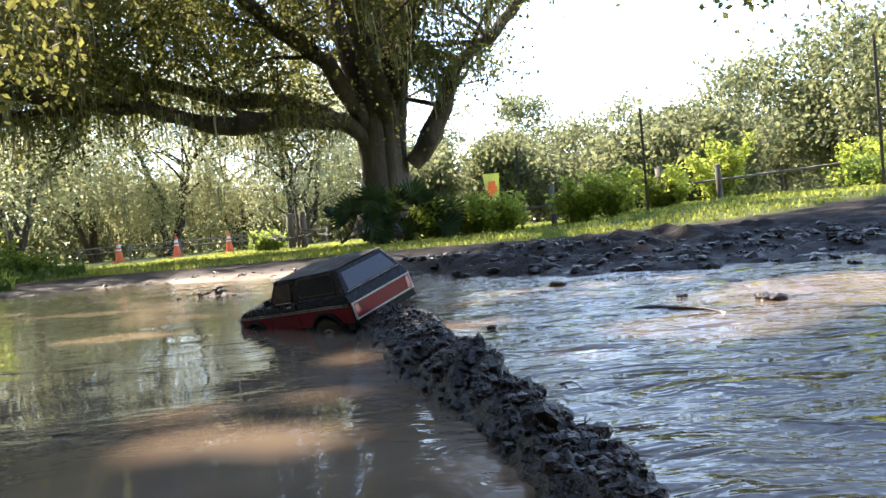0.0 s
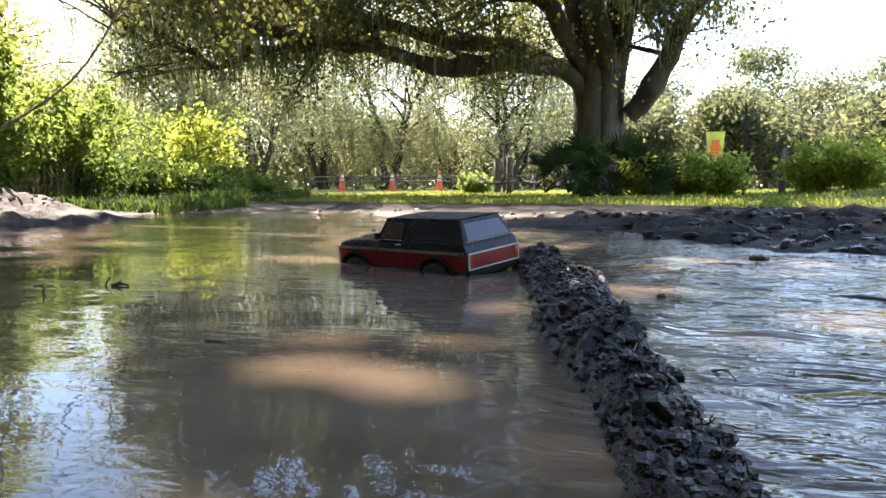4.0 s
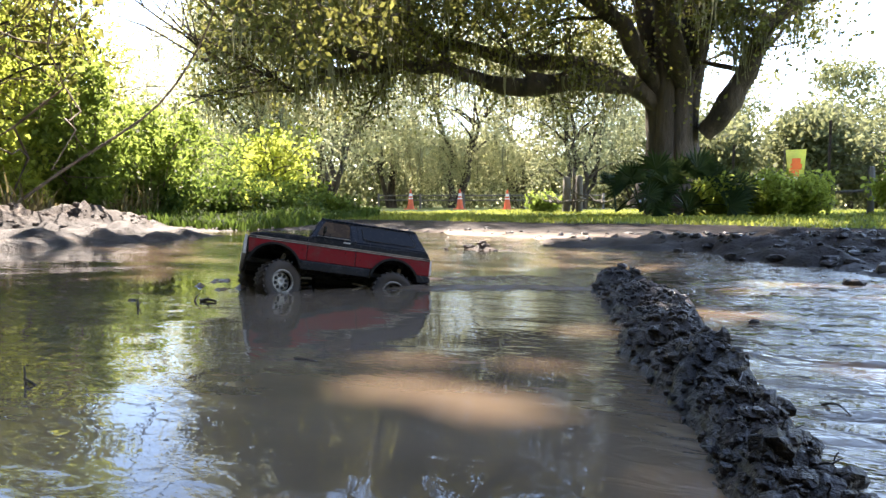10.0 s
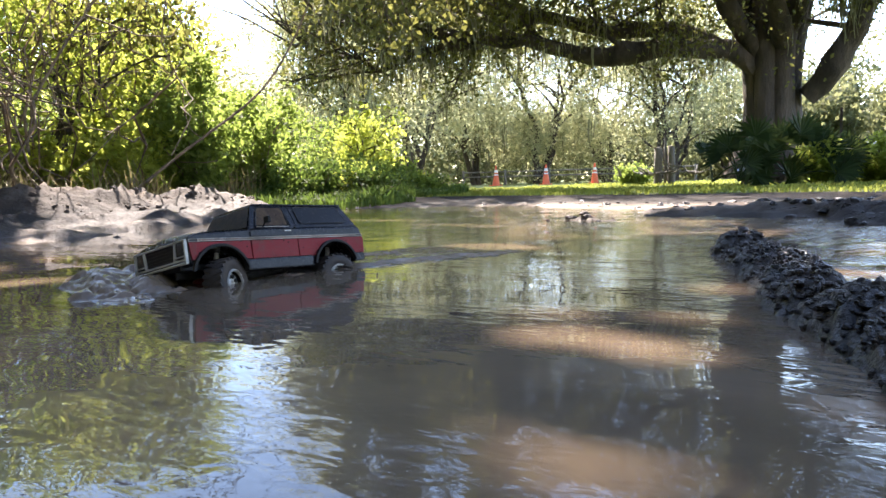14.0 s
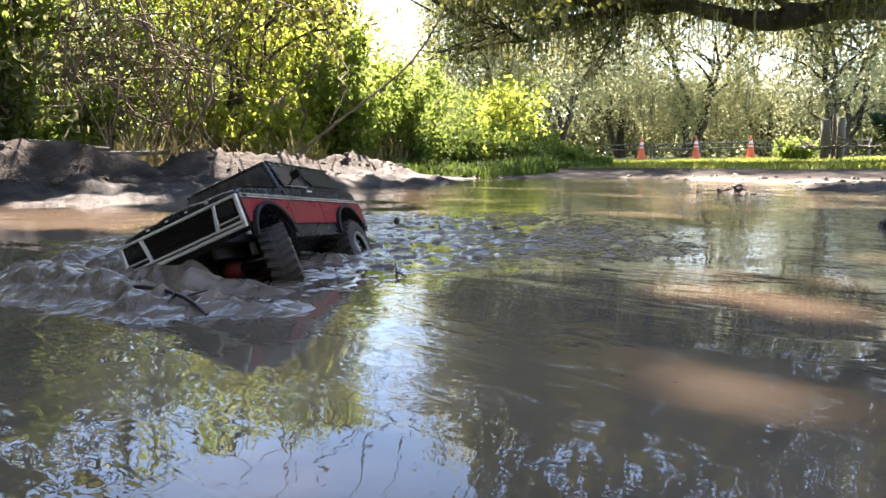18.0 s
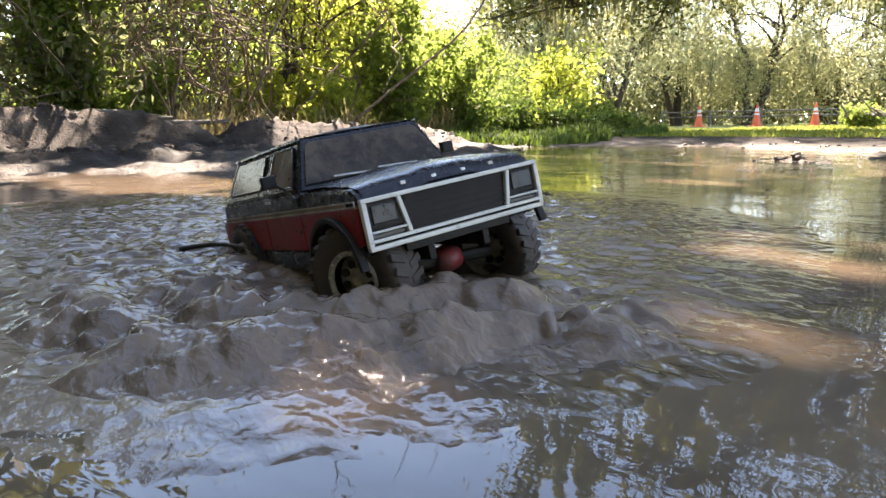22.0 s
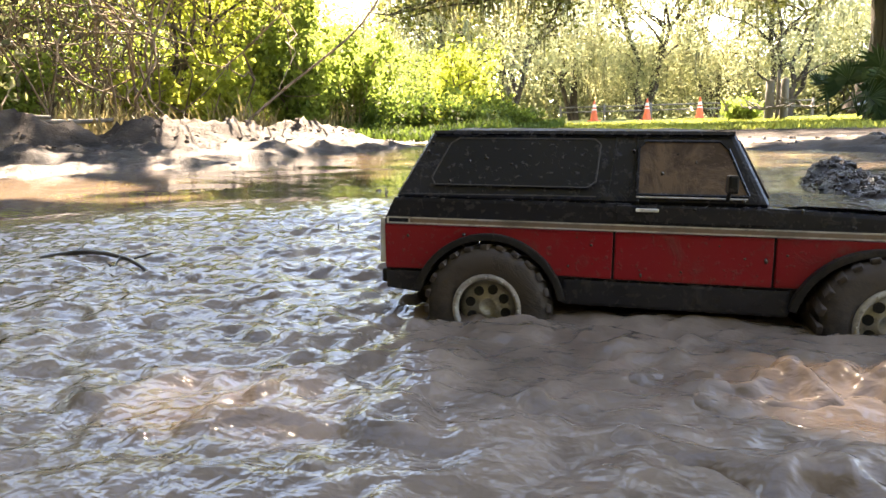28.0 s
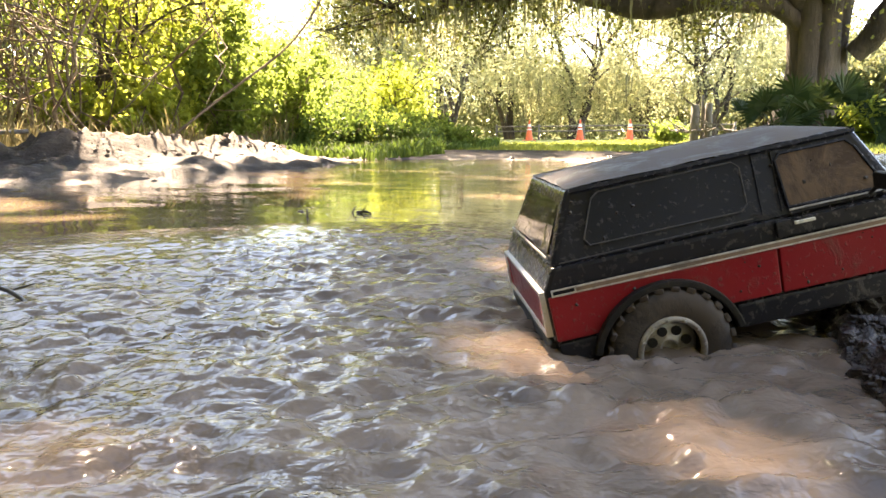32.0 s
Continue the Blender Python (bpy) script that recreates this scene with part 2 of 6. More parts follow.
def part_np(name, verts, faces, mat_, parent, label="", smooth=True):
    ob = new(name, mesh_np(name, verts, faces, mat_, smooth))
    ob.parent = parent
    return tagged(ob, label)


class Soup:
    """Quads gathered for one mesh."""
    def __init__(self):
        self.v, self.f, self.n = [], [], 0

    def add(self, v, f):
        v, f = np.asarray(v, float), np.asarray(f, int)
        self.v.append(v)
        self.f.append(f + self.n)
        self.n += len(v)

    def out(self):
        return np.concatenate(self.v), np.concatenate(self.f)

    def tube(self, pts, radii, n=8, rough=0.0, rng=None):
        pts, radii = np.asarray(pts, float), np.asarray(radii, float)
        d = np.gradient(pts, axis=0)
        d /= np.linalg.norm(d, axis=1, keepdims=True) + 1e-9
        side = np.cross(d, (0.31, 0.22, 0.92))
        side /= np.linalg.norm(side, axis=1, keepdims=True) + 1e-9
        up = np.cross(side, d)
        a = np.arange(n) * 2 * np.pi / n
        ring = np.cos(a)[None, :, None] * side[:, None] + np.sin(a)[None, :, None] * up[:, None]
        r = np.repeat(radii[:, None], n, 1)
        if rough and rng is not None:
            r = r * (1 + rough * (rng.random(r.shape) - 0.5) + rough * np.cos(3 * a + 1.3)[None] * 0.5)
        v = (pts[:, None] + ring * r[..., None]).reshape(-1, 3)
        i, j = np.meshgrid(np.arange(len(pts) - 1), np.arange(n), indexing="ij")
        f = np.stack([i * n + j, i * n + (j + 1) % n, (i + 1) * n + (j + 1) % n, (i + 1) * n + j], -1).reshape(-1, 4)
        self.add(v, f)

    def leaves(self, centres, size, rng, droop=0.0, long=1.6):
        """One small folded leaf at each centre."""
        n = len(centres)
        a = rng.normal(size=(n, 3))
        a[:, 2] -= droop
        a /= np.linalg.norm(a, axis=1, keepdims=True)
        b = np.cross(a, rng.normal(size=(n, 3)))
        b /= np.linalg.norm(b, axis=1, keepdims=True) + 1e-9
        s = size * (0.6 + 0.8 * rng.random((n, 1)))
        c = np.cross(a, b) * s * 0.12
        v = np.stack([centres - a * s * long * 0.5, centres + b * s * 0.5 + c, centres + a * s * long * 0.5, centres - b * s * 0.5 + c], 1)
        self.add(v.reshape(-1, 3), np.arange(4 * n).reshape(n, 4))


def bend(a, b, n, sag, rng, wob=0.05):
    """A wobbly line from a to b that sags (or arches) by sag in its middle."""
    a, b = np.asarray(a, float), np.asarray(b, float)
    t = np.linspace(0, 1, n)[:, None]
    p = a + (b - a) * t
    p[:, 2] -= sag * 4 * (t * (1 - t))[:, 0]
    w = np.cumsum(rng.normal(size=(n, 3)), 0)
    w -= w[0] + (w[-1] - w[0]) * t
    return p + w * wob * np.linalg.norm(b - a) / n


def smooth_line(pts, n):
    """A soft curve through points."""
    pts = np.asarray(pts, float)
    s = np.r_[0, np.cumsum(np.linalg.norm(np.diff(pts, axis=0), axis=1))]
    u = np.linspace(0, s[-1], n)
    out = np.stack([np.interp(u, s, pts[:, k]) for k in range(3)], 1)
    for _ in range(3):
        out[1:-1] = 0.25 * out[:-2] + 0.5 * out[1:-1] + 0.25 * out[2:]
    return out


# ---- the ground, the pond and the mud bank ----
SHORE = [(-3.6, -2.0), (-3.3, 0.2), (-2.75, 1.2), (-2.5, 1.8), (-2.5, 2.6), (-2.7, 3.2), (-3.0, 3.9), (-3.4, 5.0), (-2.9, 5.7), (-2.0, 5.7), (-1.0, 5.2),
         (-0.3, 4.55), (0.3, 4.3), (0.6, 3.7), (1.1, 3.25), (1.7, 2.95), (2.5, 3.1), (3.6, 3.0), (4.6, 1.5), (4.6, -1.6), (2.0, -2.4), (-1.0, -2.4)]


def shore_distance(x, y):
    """Metres outside (+) or inside (-) the pond."""
    p = np.array(SHORE)
    q = np.roll(p, -1, 0)
    best, inside = np.full(x.shape, 1e9), np.zeros(x.shape, bool)
    for (ax, ay), (bx, by) in zip(p, q):
        dx, dy = bx - ax, by - ay
        t = np.clip(((x - ax) * dx + (y - ay) * dy) / (dx * dx + dy * dy), 0, 1)
        best = np.minimum(best, np.hypot(x - ax - t * dx, y - ay - t * dy))
        hit = ((ay > y) != (by > y)) & (x < (bx - ax) * (y - ay) / (by - ay + 1e-12) + ax)
        inside ^= hit
    return np.where(inside, -best, best)


def wob(x, y, scale, seed=0.0):
    """Smooth noise from sums of waves, about -1 to 1."""
    r = np.random.RandomState(int(seed * 10) + 7)
    out = 0
    for k in range(7):
        a, f, ph = r.rand() * 6.28, scale * (0.6 + 1.3 * r.rand()), r.rand() * 6.28
        out = out + np.sin((x * np.cos(a) + y * np.sin(a)) * f + ph + 1.3 * np.sin((y * np.cos(a) - x * np.sin(a)) * f * 0.7 + ph * 2))
    return out / 4.0


def bank(x, y):
    """Height of the heap of dug soil on the far left shore."""
    a, b = np.array((-4.6, -1.5)), np.array((-3.75, 4.3))
    d = (b - a) / np.linalg.norm(b - a)
    s, o = (x - a[0]) * d[0] + (y - a[1]) * d[1], (x - a[0]) * d[1] - (y - a[1]) * d[0]
    ends = 1 / (1 + np.exp(-(s + 0.3) * 4)) * 1 / (1 + np.exp((s - 6.1) * 6))
    o = o + 0.12 * wob(x, y, 2.4, 15)
    o = o + 0.05 * wob(x, y, 8, 18)
    prof = np.exp(-(o / np.where(o > 0, 0.31, 0.42)) ** 2)
    toe = 0.05 * ends * np.exp(-((o - 0.75) / 0.42) ** 2) * (1 + 0.7 * wob(x, y, 10, 28) + 0.5 * wob(x, y, 24, 29))
    return np.clip(toe, 0, None) + ends * prof * (0.21 + 0.06 * wob(x, y, 3.0, 2) - 0.11 * np.abs(wob(x, y, 7, 3)) - 0.05 * np.abs(wob(x, y, 15, 4)) + 0.025 * wob(x, y, 29, 17) + 0.11 * np.clip((5.0 - s) / 2.0, 0, 1))


def ground_height(x, y):
    sd = shore_distance(x, y) + 0.16 * wob(x, y, 2.2, 1) + 0.06 * wob(x, y, 7, 5)
    z = np.where(sd < 0, -0.10 * (1 - np.exp(sd * 2.2)), 0.032 * (1 - np.exp(-sd * 1.4)) + 0.0018 * np.clip(sd, 0, 14))
    near = np.exp(-np.clip(sd, 0, None) / 1.6) * np.where((x < 0.5) & (y > 4), 0.3, 1.0)
    z = z + np.where(sd > -0.4, near * (0.024 * wob(x, y, 9, 6) + 0.016 * wob(x, y, 22, 7) + 0.010 * wob(x, y, 47, 8)), 0)
    z = z + 0.06 * np.exp(-(((x - 1.6) / 1.9) ** 2 + ((y - 4.3) / 0.8) ** 2)) * (1 + 0.7 * wob(x, y, 8, 12) + 0.5 * wob(x, y, 21, 14))
    z = z + 0.064 * np.exp(-(((x + 0.66) / 0.38) ** 2 + ((y - 3.75) / 0.2) ** 2)) * (1 + 0.4 * wob(x, y, 18, 13) + 0.3 * wob(x, y, 40, 19))
    z = z + 0.24 / (1 + np.exp(-(x - 3.2) * 1.6)) / (1 + np.exp(-(y - 6.2 + 0.25 * x) * 1.8)) * np.exp(-np.clip(y - 14, 0, 99) / 6)
    z = z + bank(x, y)
    far = np.clip(np.hypot(x, y) - 14, 0, None)
    return z + 0.0015 * far + 0.02 * wob(x, y, 0.5, 9) * np.clip(sd / 4, 0, 1), sd


def polar(r0, r1, nr, na, cx=0.6, cy=0.3):
    near = np.linspace(r0, 8.5, nr * 3 // 4) if r1 > 20 else np.geomspace(r0, r1, nr)
    r = np.concatenate([[0], near, np.geomspace(8.56, r1, nr - len(near))] if r1 > 20 else [[0], near])
    a = np.arange(na) * 2 * np.pi / na
    x, y = cx + r[:, None] * np.sin(a), cy + r[:, None] * np.cos(a)
    i, j = np.meshgrid(np.arange(nr), np.arange(na), indexing="ij")
    f = np.stack([i * na + j, (i + 1) * na + j, (i + 1) * na + (j + 1) % na, i * na + (j + 1) % na], -1).reshape(-1, 4)
    return x.ravel(), y.ravel(), f


def build_ground():
    x, y, f = polar(0.4, 900, 290, 720)
    z, sd = ground_height(x, y)
    dry = bank(x, y)
    edge = sd + 0.9 * wob(x, y, 0.7, 10)
    track = np.exp(-((y - 5.15 + 0.45 * (x + 0.6)) / 0.38) ** 2) / (1 + np.exp((x - 0.6 + 0.3 * wob(x, y, 3, 40)) * 6)) / (1 + np.exp(-(x + 1.9) * 3))
    mound = np.exp(-(((x + 0.66) / 0.45) ** 2 + ((y - 3.75) / 0.28) ** 2))
    beach = np.clip(1 - np.abs(sd - 0.11 - 0.06 * wob(x, y, 3, 45)) / 0.07, 0, 1) * (x < -1.9) * (0.25 + 0.35 * wob(x, y, 5, 46))
    # bank pale above, dark below: sun and shade put into the soil colour
    tops = np.clip((dry - 0.15 + 0.06 * wob(x, y, 9, 43)) * 9, 0, 1) * (0.10 + 0.30 * wob(x, y, 6, 42) + 0.26 * wob(x, y, 19, 44))
    sand = np.clip(1.3 * track * (0.75 + 0.5 * wob(x, y, 4, 41) + 0.3 * wob(x, y, 11, 47)), 0, 1) + np.clip(tops, 0, 1) + np.clip((dry - 0.08) * 6, 0, 0.10) + np.clip(beach, 0, 1) + 0.16 * mound * (1 + 0.6 * wob(x, y, 14, 48))
    sand = np.clip(sand, 0, 1)
    green = np.clip((edge - 2.6) / 1.0, 0, 1) * (1 - np.clip(dry * 9, 0, 1))
    wet = np.clip(1 - sd / 2.2, 0, 1) * (1 - 0.8 * sand)
    me = mesh_np("ground", np.stack([x, y, z], 1), f, MAT_GROUND, True, {"sand": sand, "green": green, "wet": wet})
    tagged(new("ground", me), "dark wet mud, pale sand, sun-paled bank tops and rough grass round the pond", "ground", kind="structure")


def build_water():
    x, y, f = polar(0.15, 9, 230, 440)
    right = np.clip((x - 0.35 + 0.28 * (y - 1.6)) * 3, 0, 1)
    z = 0.0008 * wob(x, y, 9, 20) + 0.0004 * wob(x, y, 24, 21) + right * (0.0035 * wob(x, y * 1.6, 15, 22) + 0.0018 * wob(x, y, 38, 23))
    chop = 0.012 + 0.09 * np.clip(wob(x, y, 4.4, 24) - 0.35, 0, 1) + 0.12 * np.clip((y - 2.2) / 1.5, 0, 1) + 0.6 * right
    silt = 0.1 * np.clip(1.2 - np.hypot(x - 0.3, y - 0.75) / 0.75, 0, 1)
    me = mesh_np("pond_water", np.stack([x, y, z], 1), f, MAT_WATER, True, {"chop": chop, "silt": silt})
    tagged(new("pond_water", me), "still brown muddy pond water with soft ripples", "water", kind="structure")


build_ground()
build_water()


# ---- plants ----
def tree_root(name, label, at, group="", category="tree"):
    e = new(name)
    e.location = at
    return tagged(e, label, category, group)


def gz(x, y):
    return float(ground_height(np.array([float(x)]), np.array([float(y)]))[0][0])


def moss_strands(soup, centres, length, rng, width=0.02, n=5):
    """Hanging tufts of thin wavy ribbons."""
    for c in centres:
        for _ in range(n):
            p = c + rng.normal(size=3) * (0.10, 0.10, 0.05)
            L = length * (0.35 + rng.random())
            k = 5
            t = np.linspace(0, 1, k)
            ln = np.stack([p[0] + 0.05 * np.sin(3 * t + rng.random() * 6) * t, p[1] + 0.05 * np.cos(4 * t + rng.random() * 6) * t, p[2] - L * t], 1)
            w = width * (1 - 0.75 * t) * (0.6 + rng.random())
            ang = rng.random() * 3.14
            off = np.stack([np.cos(ang) * w, np.sin(ang) * w, 0 * w], 1)
            v = np.concatenate([ln - off, ln + off])
            i = np.arange(k - 1)
            soup.add(v, np.stack([i, i + 1, k + i + 1, k + i], 1))


def clump_leaves(soup, centres, spread, per, size, rng, droop=0.3):
    c = np.repeat(np.asarray(centres), per, 0) + rng.normal(size=(len(centres) * per, 3)) * spread
    soup.leaves(c, size, rng, droop)


SUN_SLOPE = (-sun_way.x / sun_way.z, -sun_way.y / sun_way.z)
# gaps cut in the unseen crown leaves, by the place of the sun patch wanted below: x, y and half widths
CROWN_GAPS = [(0.315, 1.14, 0.16, 0.11), (0.20, 1.30, 0.085, 0.055), (0.36, 1.34, 0.07, 0.055), (0.46, 0.76, 0.12, 0.055), (0.60, 1.01, 0.06, 0.06), (0.325, 0.43, 0.10, 0.04), (0.39, 1.65, 0.075, 0.14), (0.66, 1.95, 0.15, 0.12), (0.53, 1.72, 0.05, 0.07),
              (-0.4, 2.3, 0.22, 0.12), (0.62, 0.64, 0.05, 0.05), (-1.9, 1.15, 0.75, 0.3), (-2.7, 1.5, 0.25, 0.3), (-0.7, 5.1, 1.3, 0.5), (2.6, 7.6, 3.0, 2.0), (-4.2, 1.1, 0.5, 0.6), (-4.0, 3.1, 0.4, 0.5), (-4.4, 2.2, 0.3, 0.25), (0.85, 2.4, 0.3, 0.1),
              (1.6, 2.0, 0.5, 0.35), (-0.9, 3.3, 0.5, 0.12), (0.1, 3.0, 0.4, 0.08), (-1.5, 2.6, 0.4, 0.1), (-1.7, 3.65, 0.6, 0.1), (-0.35, 2.72, 0.32, 0.07), (-2.1, 3.0, 0.35, 0.12), (-0.25, 3.75, 0.5, 0.1), (-1.0, 4.3, 0.8, 0.1), (-1.1, 2.25, 0.25, 0.06), (1.15, 1.7, 0.3, 0.2), (1.0, 2.65, 0.4, 0.12), (1.6, 1.15, 0.35, 0.25), (0.82, 1.5, 0.07, 0.08)]
# wide places on the far shore kept sunny by leaving crown clumps out
SUNNY = [(-0.6, 5.5, 1.7, 1.0), (2.6, 7.6, 3.0, 2.0), (3.6, 11.6, 2.6, 1.9), (-7.2, 11.2, 1.4, 1.4)]


def sky_holes(p):
    """True where leaves are left out so that the water reflects sky, by the angles seen from the middle of the pond."""
    yaw = np.degrees(np.arctan2(0.5 - p[:, 0], p[:, 1] - 0.9))
    el = np.degrees(np.arctan2(p[:, 2], np.hypot(p[:, 0] - 0.5, p[:, 1] - 0.9)))
    n = wob(yaw, el * 0.7, 0.75, 75) + 0.8 * wob(yaw, el * 0.6, 2.0, 76)
    return (el > 14.5) & (el < 44) & (n > np.where(yaw < 42, 0.02, 0.15))


def big_oak():
    """The wide oak with its low limbs; its crown is carried on, unseen, over the pond to shade it."""
    rng = np.random.RandomState(11)
    root = tree_root("oak_tree", "huge spreading oak with dark furrowed trunk and hanging moss", (0, 0, 0))
    trunk = Soup()
    bx, by, bz = -0.74, 15.4, 0.15
    for k in range(7):
        a = k * 0.9
        o = np.array((math.cos(a), math.sin(a), 0))
        p = smooth_line([(bx + o[0] * 0.54, by + o[1] * 0.45, bz), (bx + o[0] * 0.34, by + o[1] * 0.34, 0.7), (bx + o[0] * 0.26, by + o[1] * 0.26, 1.6),
                         (bx + o[0] * 0.30 - 0.03, by + o[1] * 0.28, 2.3), (bx + o[0] * 0.48, by + o[1] * 0.4, 3.4), (bx + o[0] * 0.9, by + o[1] * 0.8, 5.4)], 16)
        trunk.tube(p, np.interp(np.linspace(0, 1, 16), [0, 0.15, 0.5, 1], [0.36, 0.25, 0.23, 0.14]), 10, 0.12, rng)
    trunk.tube([(bx, by, bz - 0.1), (bx, by, 0.8), (bx - 0.02, by, 2.6)], [0.55, 0.42, 0.4], 14, 0.1, rng)
    part_np("trunk", *trunk.out(), MAT_BARK, root)
    limbs = {
        "right": ([(-0.15, 15.3, 1.75), (0.25, 15.1, 2.2), (0.75, 14.9, 2.85), (1.15, 14.8, 3.5), (1.7, 14.6, 4.3), (3.0, 14.2, 5.4)], 0.24),
        "left_low": ([(-0.95, 15.2, 2.2), (-1.5, 14.7, 2.75), (-2.3, 14.2, 2.6), (-3.1, 13.8, 2.62), (-4.3, 13.4, 2.85), (-5.9, 12.6, 2.9), (-8, 11.2, 3.5)], 0.22),
        "left_mid": ([(-0.9, 15.3, 2.3), (-1.6, 15.0, 2.95), (-2.4, 14.9, 3.0), (-3.9, 14.6, 3.1), (-5.6, 14.0, 3.7), (-7.4, 13.0, 4.4), (-9.5, 12, 5)], 0.2),
        "left_high": ([(-0.85, 15.3, 2.4), (-1.4, 14.6, 3.3), (-2.2, 13.8, 4.2), (-3.4, 12.6, 5.2), (-4.9, 11.2, 6.2)], 0.2),
        "front": ([(-0.5, 15.1, 2.6), (-0.6, 13.8, 3.8), (-1.1, 12.0, 5.0), (-2.2, 10.0, 5.8), (-3.4, 8.2, 6.2)], 0.2),
        "front_right": ([(-0.4, 15.1, 3.0), (0.2, 13.8, 4.4), (0.7, 12.0, 5.4), (0.6, 10.0, 6.0)], 0.17),
        "back": ([(-0.6, 15.5, 3.0), (-1.2, 17.0, 4.6), (-2.5, 18.6, 5.8)], 0.18),
        "top": ([(-0.6, 15.4, 4.2), (-0.4, 15.2, 6.0), (-0.9, 15.0, 8.2)], 0.17),
        "far_left": ([(-5.9, 12.6, 2.9), (-7.2, 12.0, 2.6), (-8.4, 11.8, 2.75), (-9.2, 11.6, 3.0)], 0.10),
    }
    tips = []
    for line, r in limbs.values():
        s = Soup()
        p = smooth_line(line, 22) + rng.normal(size=(22, 3)) * 0.03
        ph, w = rng.random(3) * 6.28, np.linspace(0, 1, 22)
        for ax, amp in ((0, 0.10), (1, 0.12), (2, 0.13)):
            p[:, ax] += amp * np.minimum(1, w * 5) * (np.sin(9 * w + ph[ax]) + 0.5 * np.sin(21 * w + 2 * ph[ax]))
        s.tube(p, np.linspace(r, r * 0.3, 22) * (1 + 0.12 * rng.normal(size=22)), 9, 0.16, rng)
        for _ in range(22):
            i = rng.randint(5, 22)
            d = rng.normal(size=3) * (0.9, 0.9, 0.5) + (-0.3, -0.3, 0.35)
            q = bend(p[i], p[i] + d * (0.8 + rng.random()), 7, -0.05, rng, 0.12)
            s.tube(q, np.linspace(r * 0.26, 0.012, 7), 5)
            tips += [q[3], q[5], q[6]]
            for _ in range(2):
                e = bend(q[rng.randint(2, 6)], q[-1] + rng.normal(size=3) * 0.6, 5, 0.05, rng, 0.12)
                s.tube(e, np.linspace(0.02, 0.006, 5), 4)
                tips += [e[2], e[4]]
        part_np("limb", *s.out(), MAT_BARK, root)
    tips = np.array(tips)
    tips = tips[np.degrees(np.arctan2(0.65 - tips[:, 0], tips[:, 1] - 0.3)) < 42.5]
    # crown: clumps round the twigs, and a wide roof of clumps added above them, mostly out of view
    n = 3100
    a, rr = rng.random(n) * 6.283, np.sqrt(rng.random(n))
    x, y = -4.1 + 8.2 * rr * np.cos(a), 10.0 + 8.6 * rr * np.sin(a)
    z = 5.0 + 4.4 * (1 - rr ** 3) * (0.3 + 0.7 * rng.random(n)) + 0.4 * rng.normal(size=n)
    yaw, el = np.degrees(np.arctan2(0.65 - x, y - 0.3)), np.degrees(np.arctan2(z, np.hypot(x - 0.65, y - 0.3)))
    ok = ((yaw < 41) | (el > 40)) & ((yaw > -3) | (el > 38)) & ((z > 5.4) | (y > 9.5))
    fx, fy = x + SUN_SLOPE[0] * z, y + SUN_SLOPE[1] * z
    ok &= ~((fx < -3.1) & (fy > 0.5) & (fy < 7) & (rng.random(n) < 0.5))
    for gx, gy, ra, rb in SUNNY:
        ok &= ((fx - gx) / ra) ** 2 + ((fy - gy) / rb) ** 2 > 1
    roof = np.stack([x, y, z], 1)[ok]
    lf = Soup()
    open_sky = np.ones(len(tips), bool)
    for gx, gy, ra, rb in SUNNY[:1]:
        open_sky &= ((tips[:, 0] + SUN_SLOPE[0] * tips[:, 2] - gx) / ra) ** 2 + ((tips[:, 1] + SUN_SLOPE[1] * tips[:, 2] - gy) / rb) ** 2 > 1
    clump_leaves(lf, tips[open_sky], 0.24, 46, 0.054, rng)
    seen = np.degrees(np.arctan2(roof[:, 2], np.hypot(roof[:, 0] - 0.65, roof[:, 1] - 0.3))) < 30
    high = np.repeat(roof[~seen], 52, 0)
    high = high + rng.normal(size=high.shape) * 0.32
    # unseen leaves added along the sun's rays, which keep the pond and bank in shade
    m = 64000
    z = 6.4 + 3.0 * rng.random(m)
    foot = np.stack([-4.2 + 7.7 * rng.random(m), -0.9 + 5.4 * rng.random(m)], 1)
    inner = (foot[:, 0] > -2.9) | (foot[:, 1] < 2.6)
    foot, z = foot[inner], z[inner]
    high = np.concatenate([high, np.c_[foot - np.array(SUN_SLOPE) * z[:, None], z]])
    high = high[~sky_holes(high)]
    foot = high[:, :2] + np.array(SUN_SLOPE) * high[:, 2:]
    keep = np.ones(len(high), bool)
    for gx, gy, ra, rb in CROWN_GAPS:
        e = ((foot[:, 0] - gx) / ra) ** 2 + ((foot[:, 1] - gy) / rb) ** 2
        keep &= e + 0.5 * wob(foot[:, 0], foot[:, 1], 9, 70) > 1
    crown = np.repeat(roof[seen], 90, 0)
    crown = crown + rng.normal(size=crown.shape) * 0.36
    lf.leaves(crown[~sky_holes(crown)], 0.068, rng, 0.3)
    k = 330
    x, y = -8.6 + 7.0 * rng.random(k), 11.2 + 4.6 * rng.random(k)
    z = 3.1 + 2.6 * rng.random(k) ** 0.8 + 0.25 * wob(x, y, 1.1, 72) - 0.12 * (x + 4) * (x < -4)
    dense = wob(x, y, 0.9, 73) + 0.6 * (x < -2.5) + 0.5 * (z > 4.2) > 0.15
    yaw = np.degrees(np.arctan2(0.65 - x, y - 0.3))
    for gx, gy, ra, rb in SUNNY:
        dense &= ((x + SUN_SLOPE[0] * z - gx) / ra) ** 2 + ((y + SUN_SLOPE[1] * z - gy) / rb) ** 2 > 1
    clump_leaves(lf, np.stack([x, y, z], 1)[dense & (yaw < 40)], 0.30, 100, 0.05, rng)
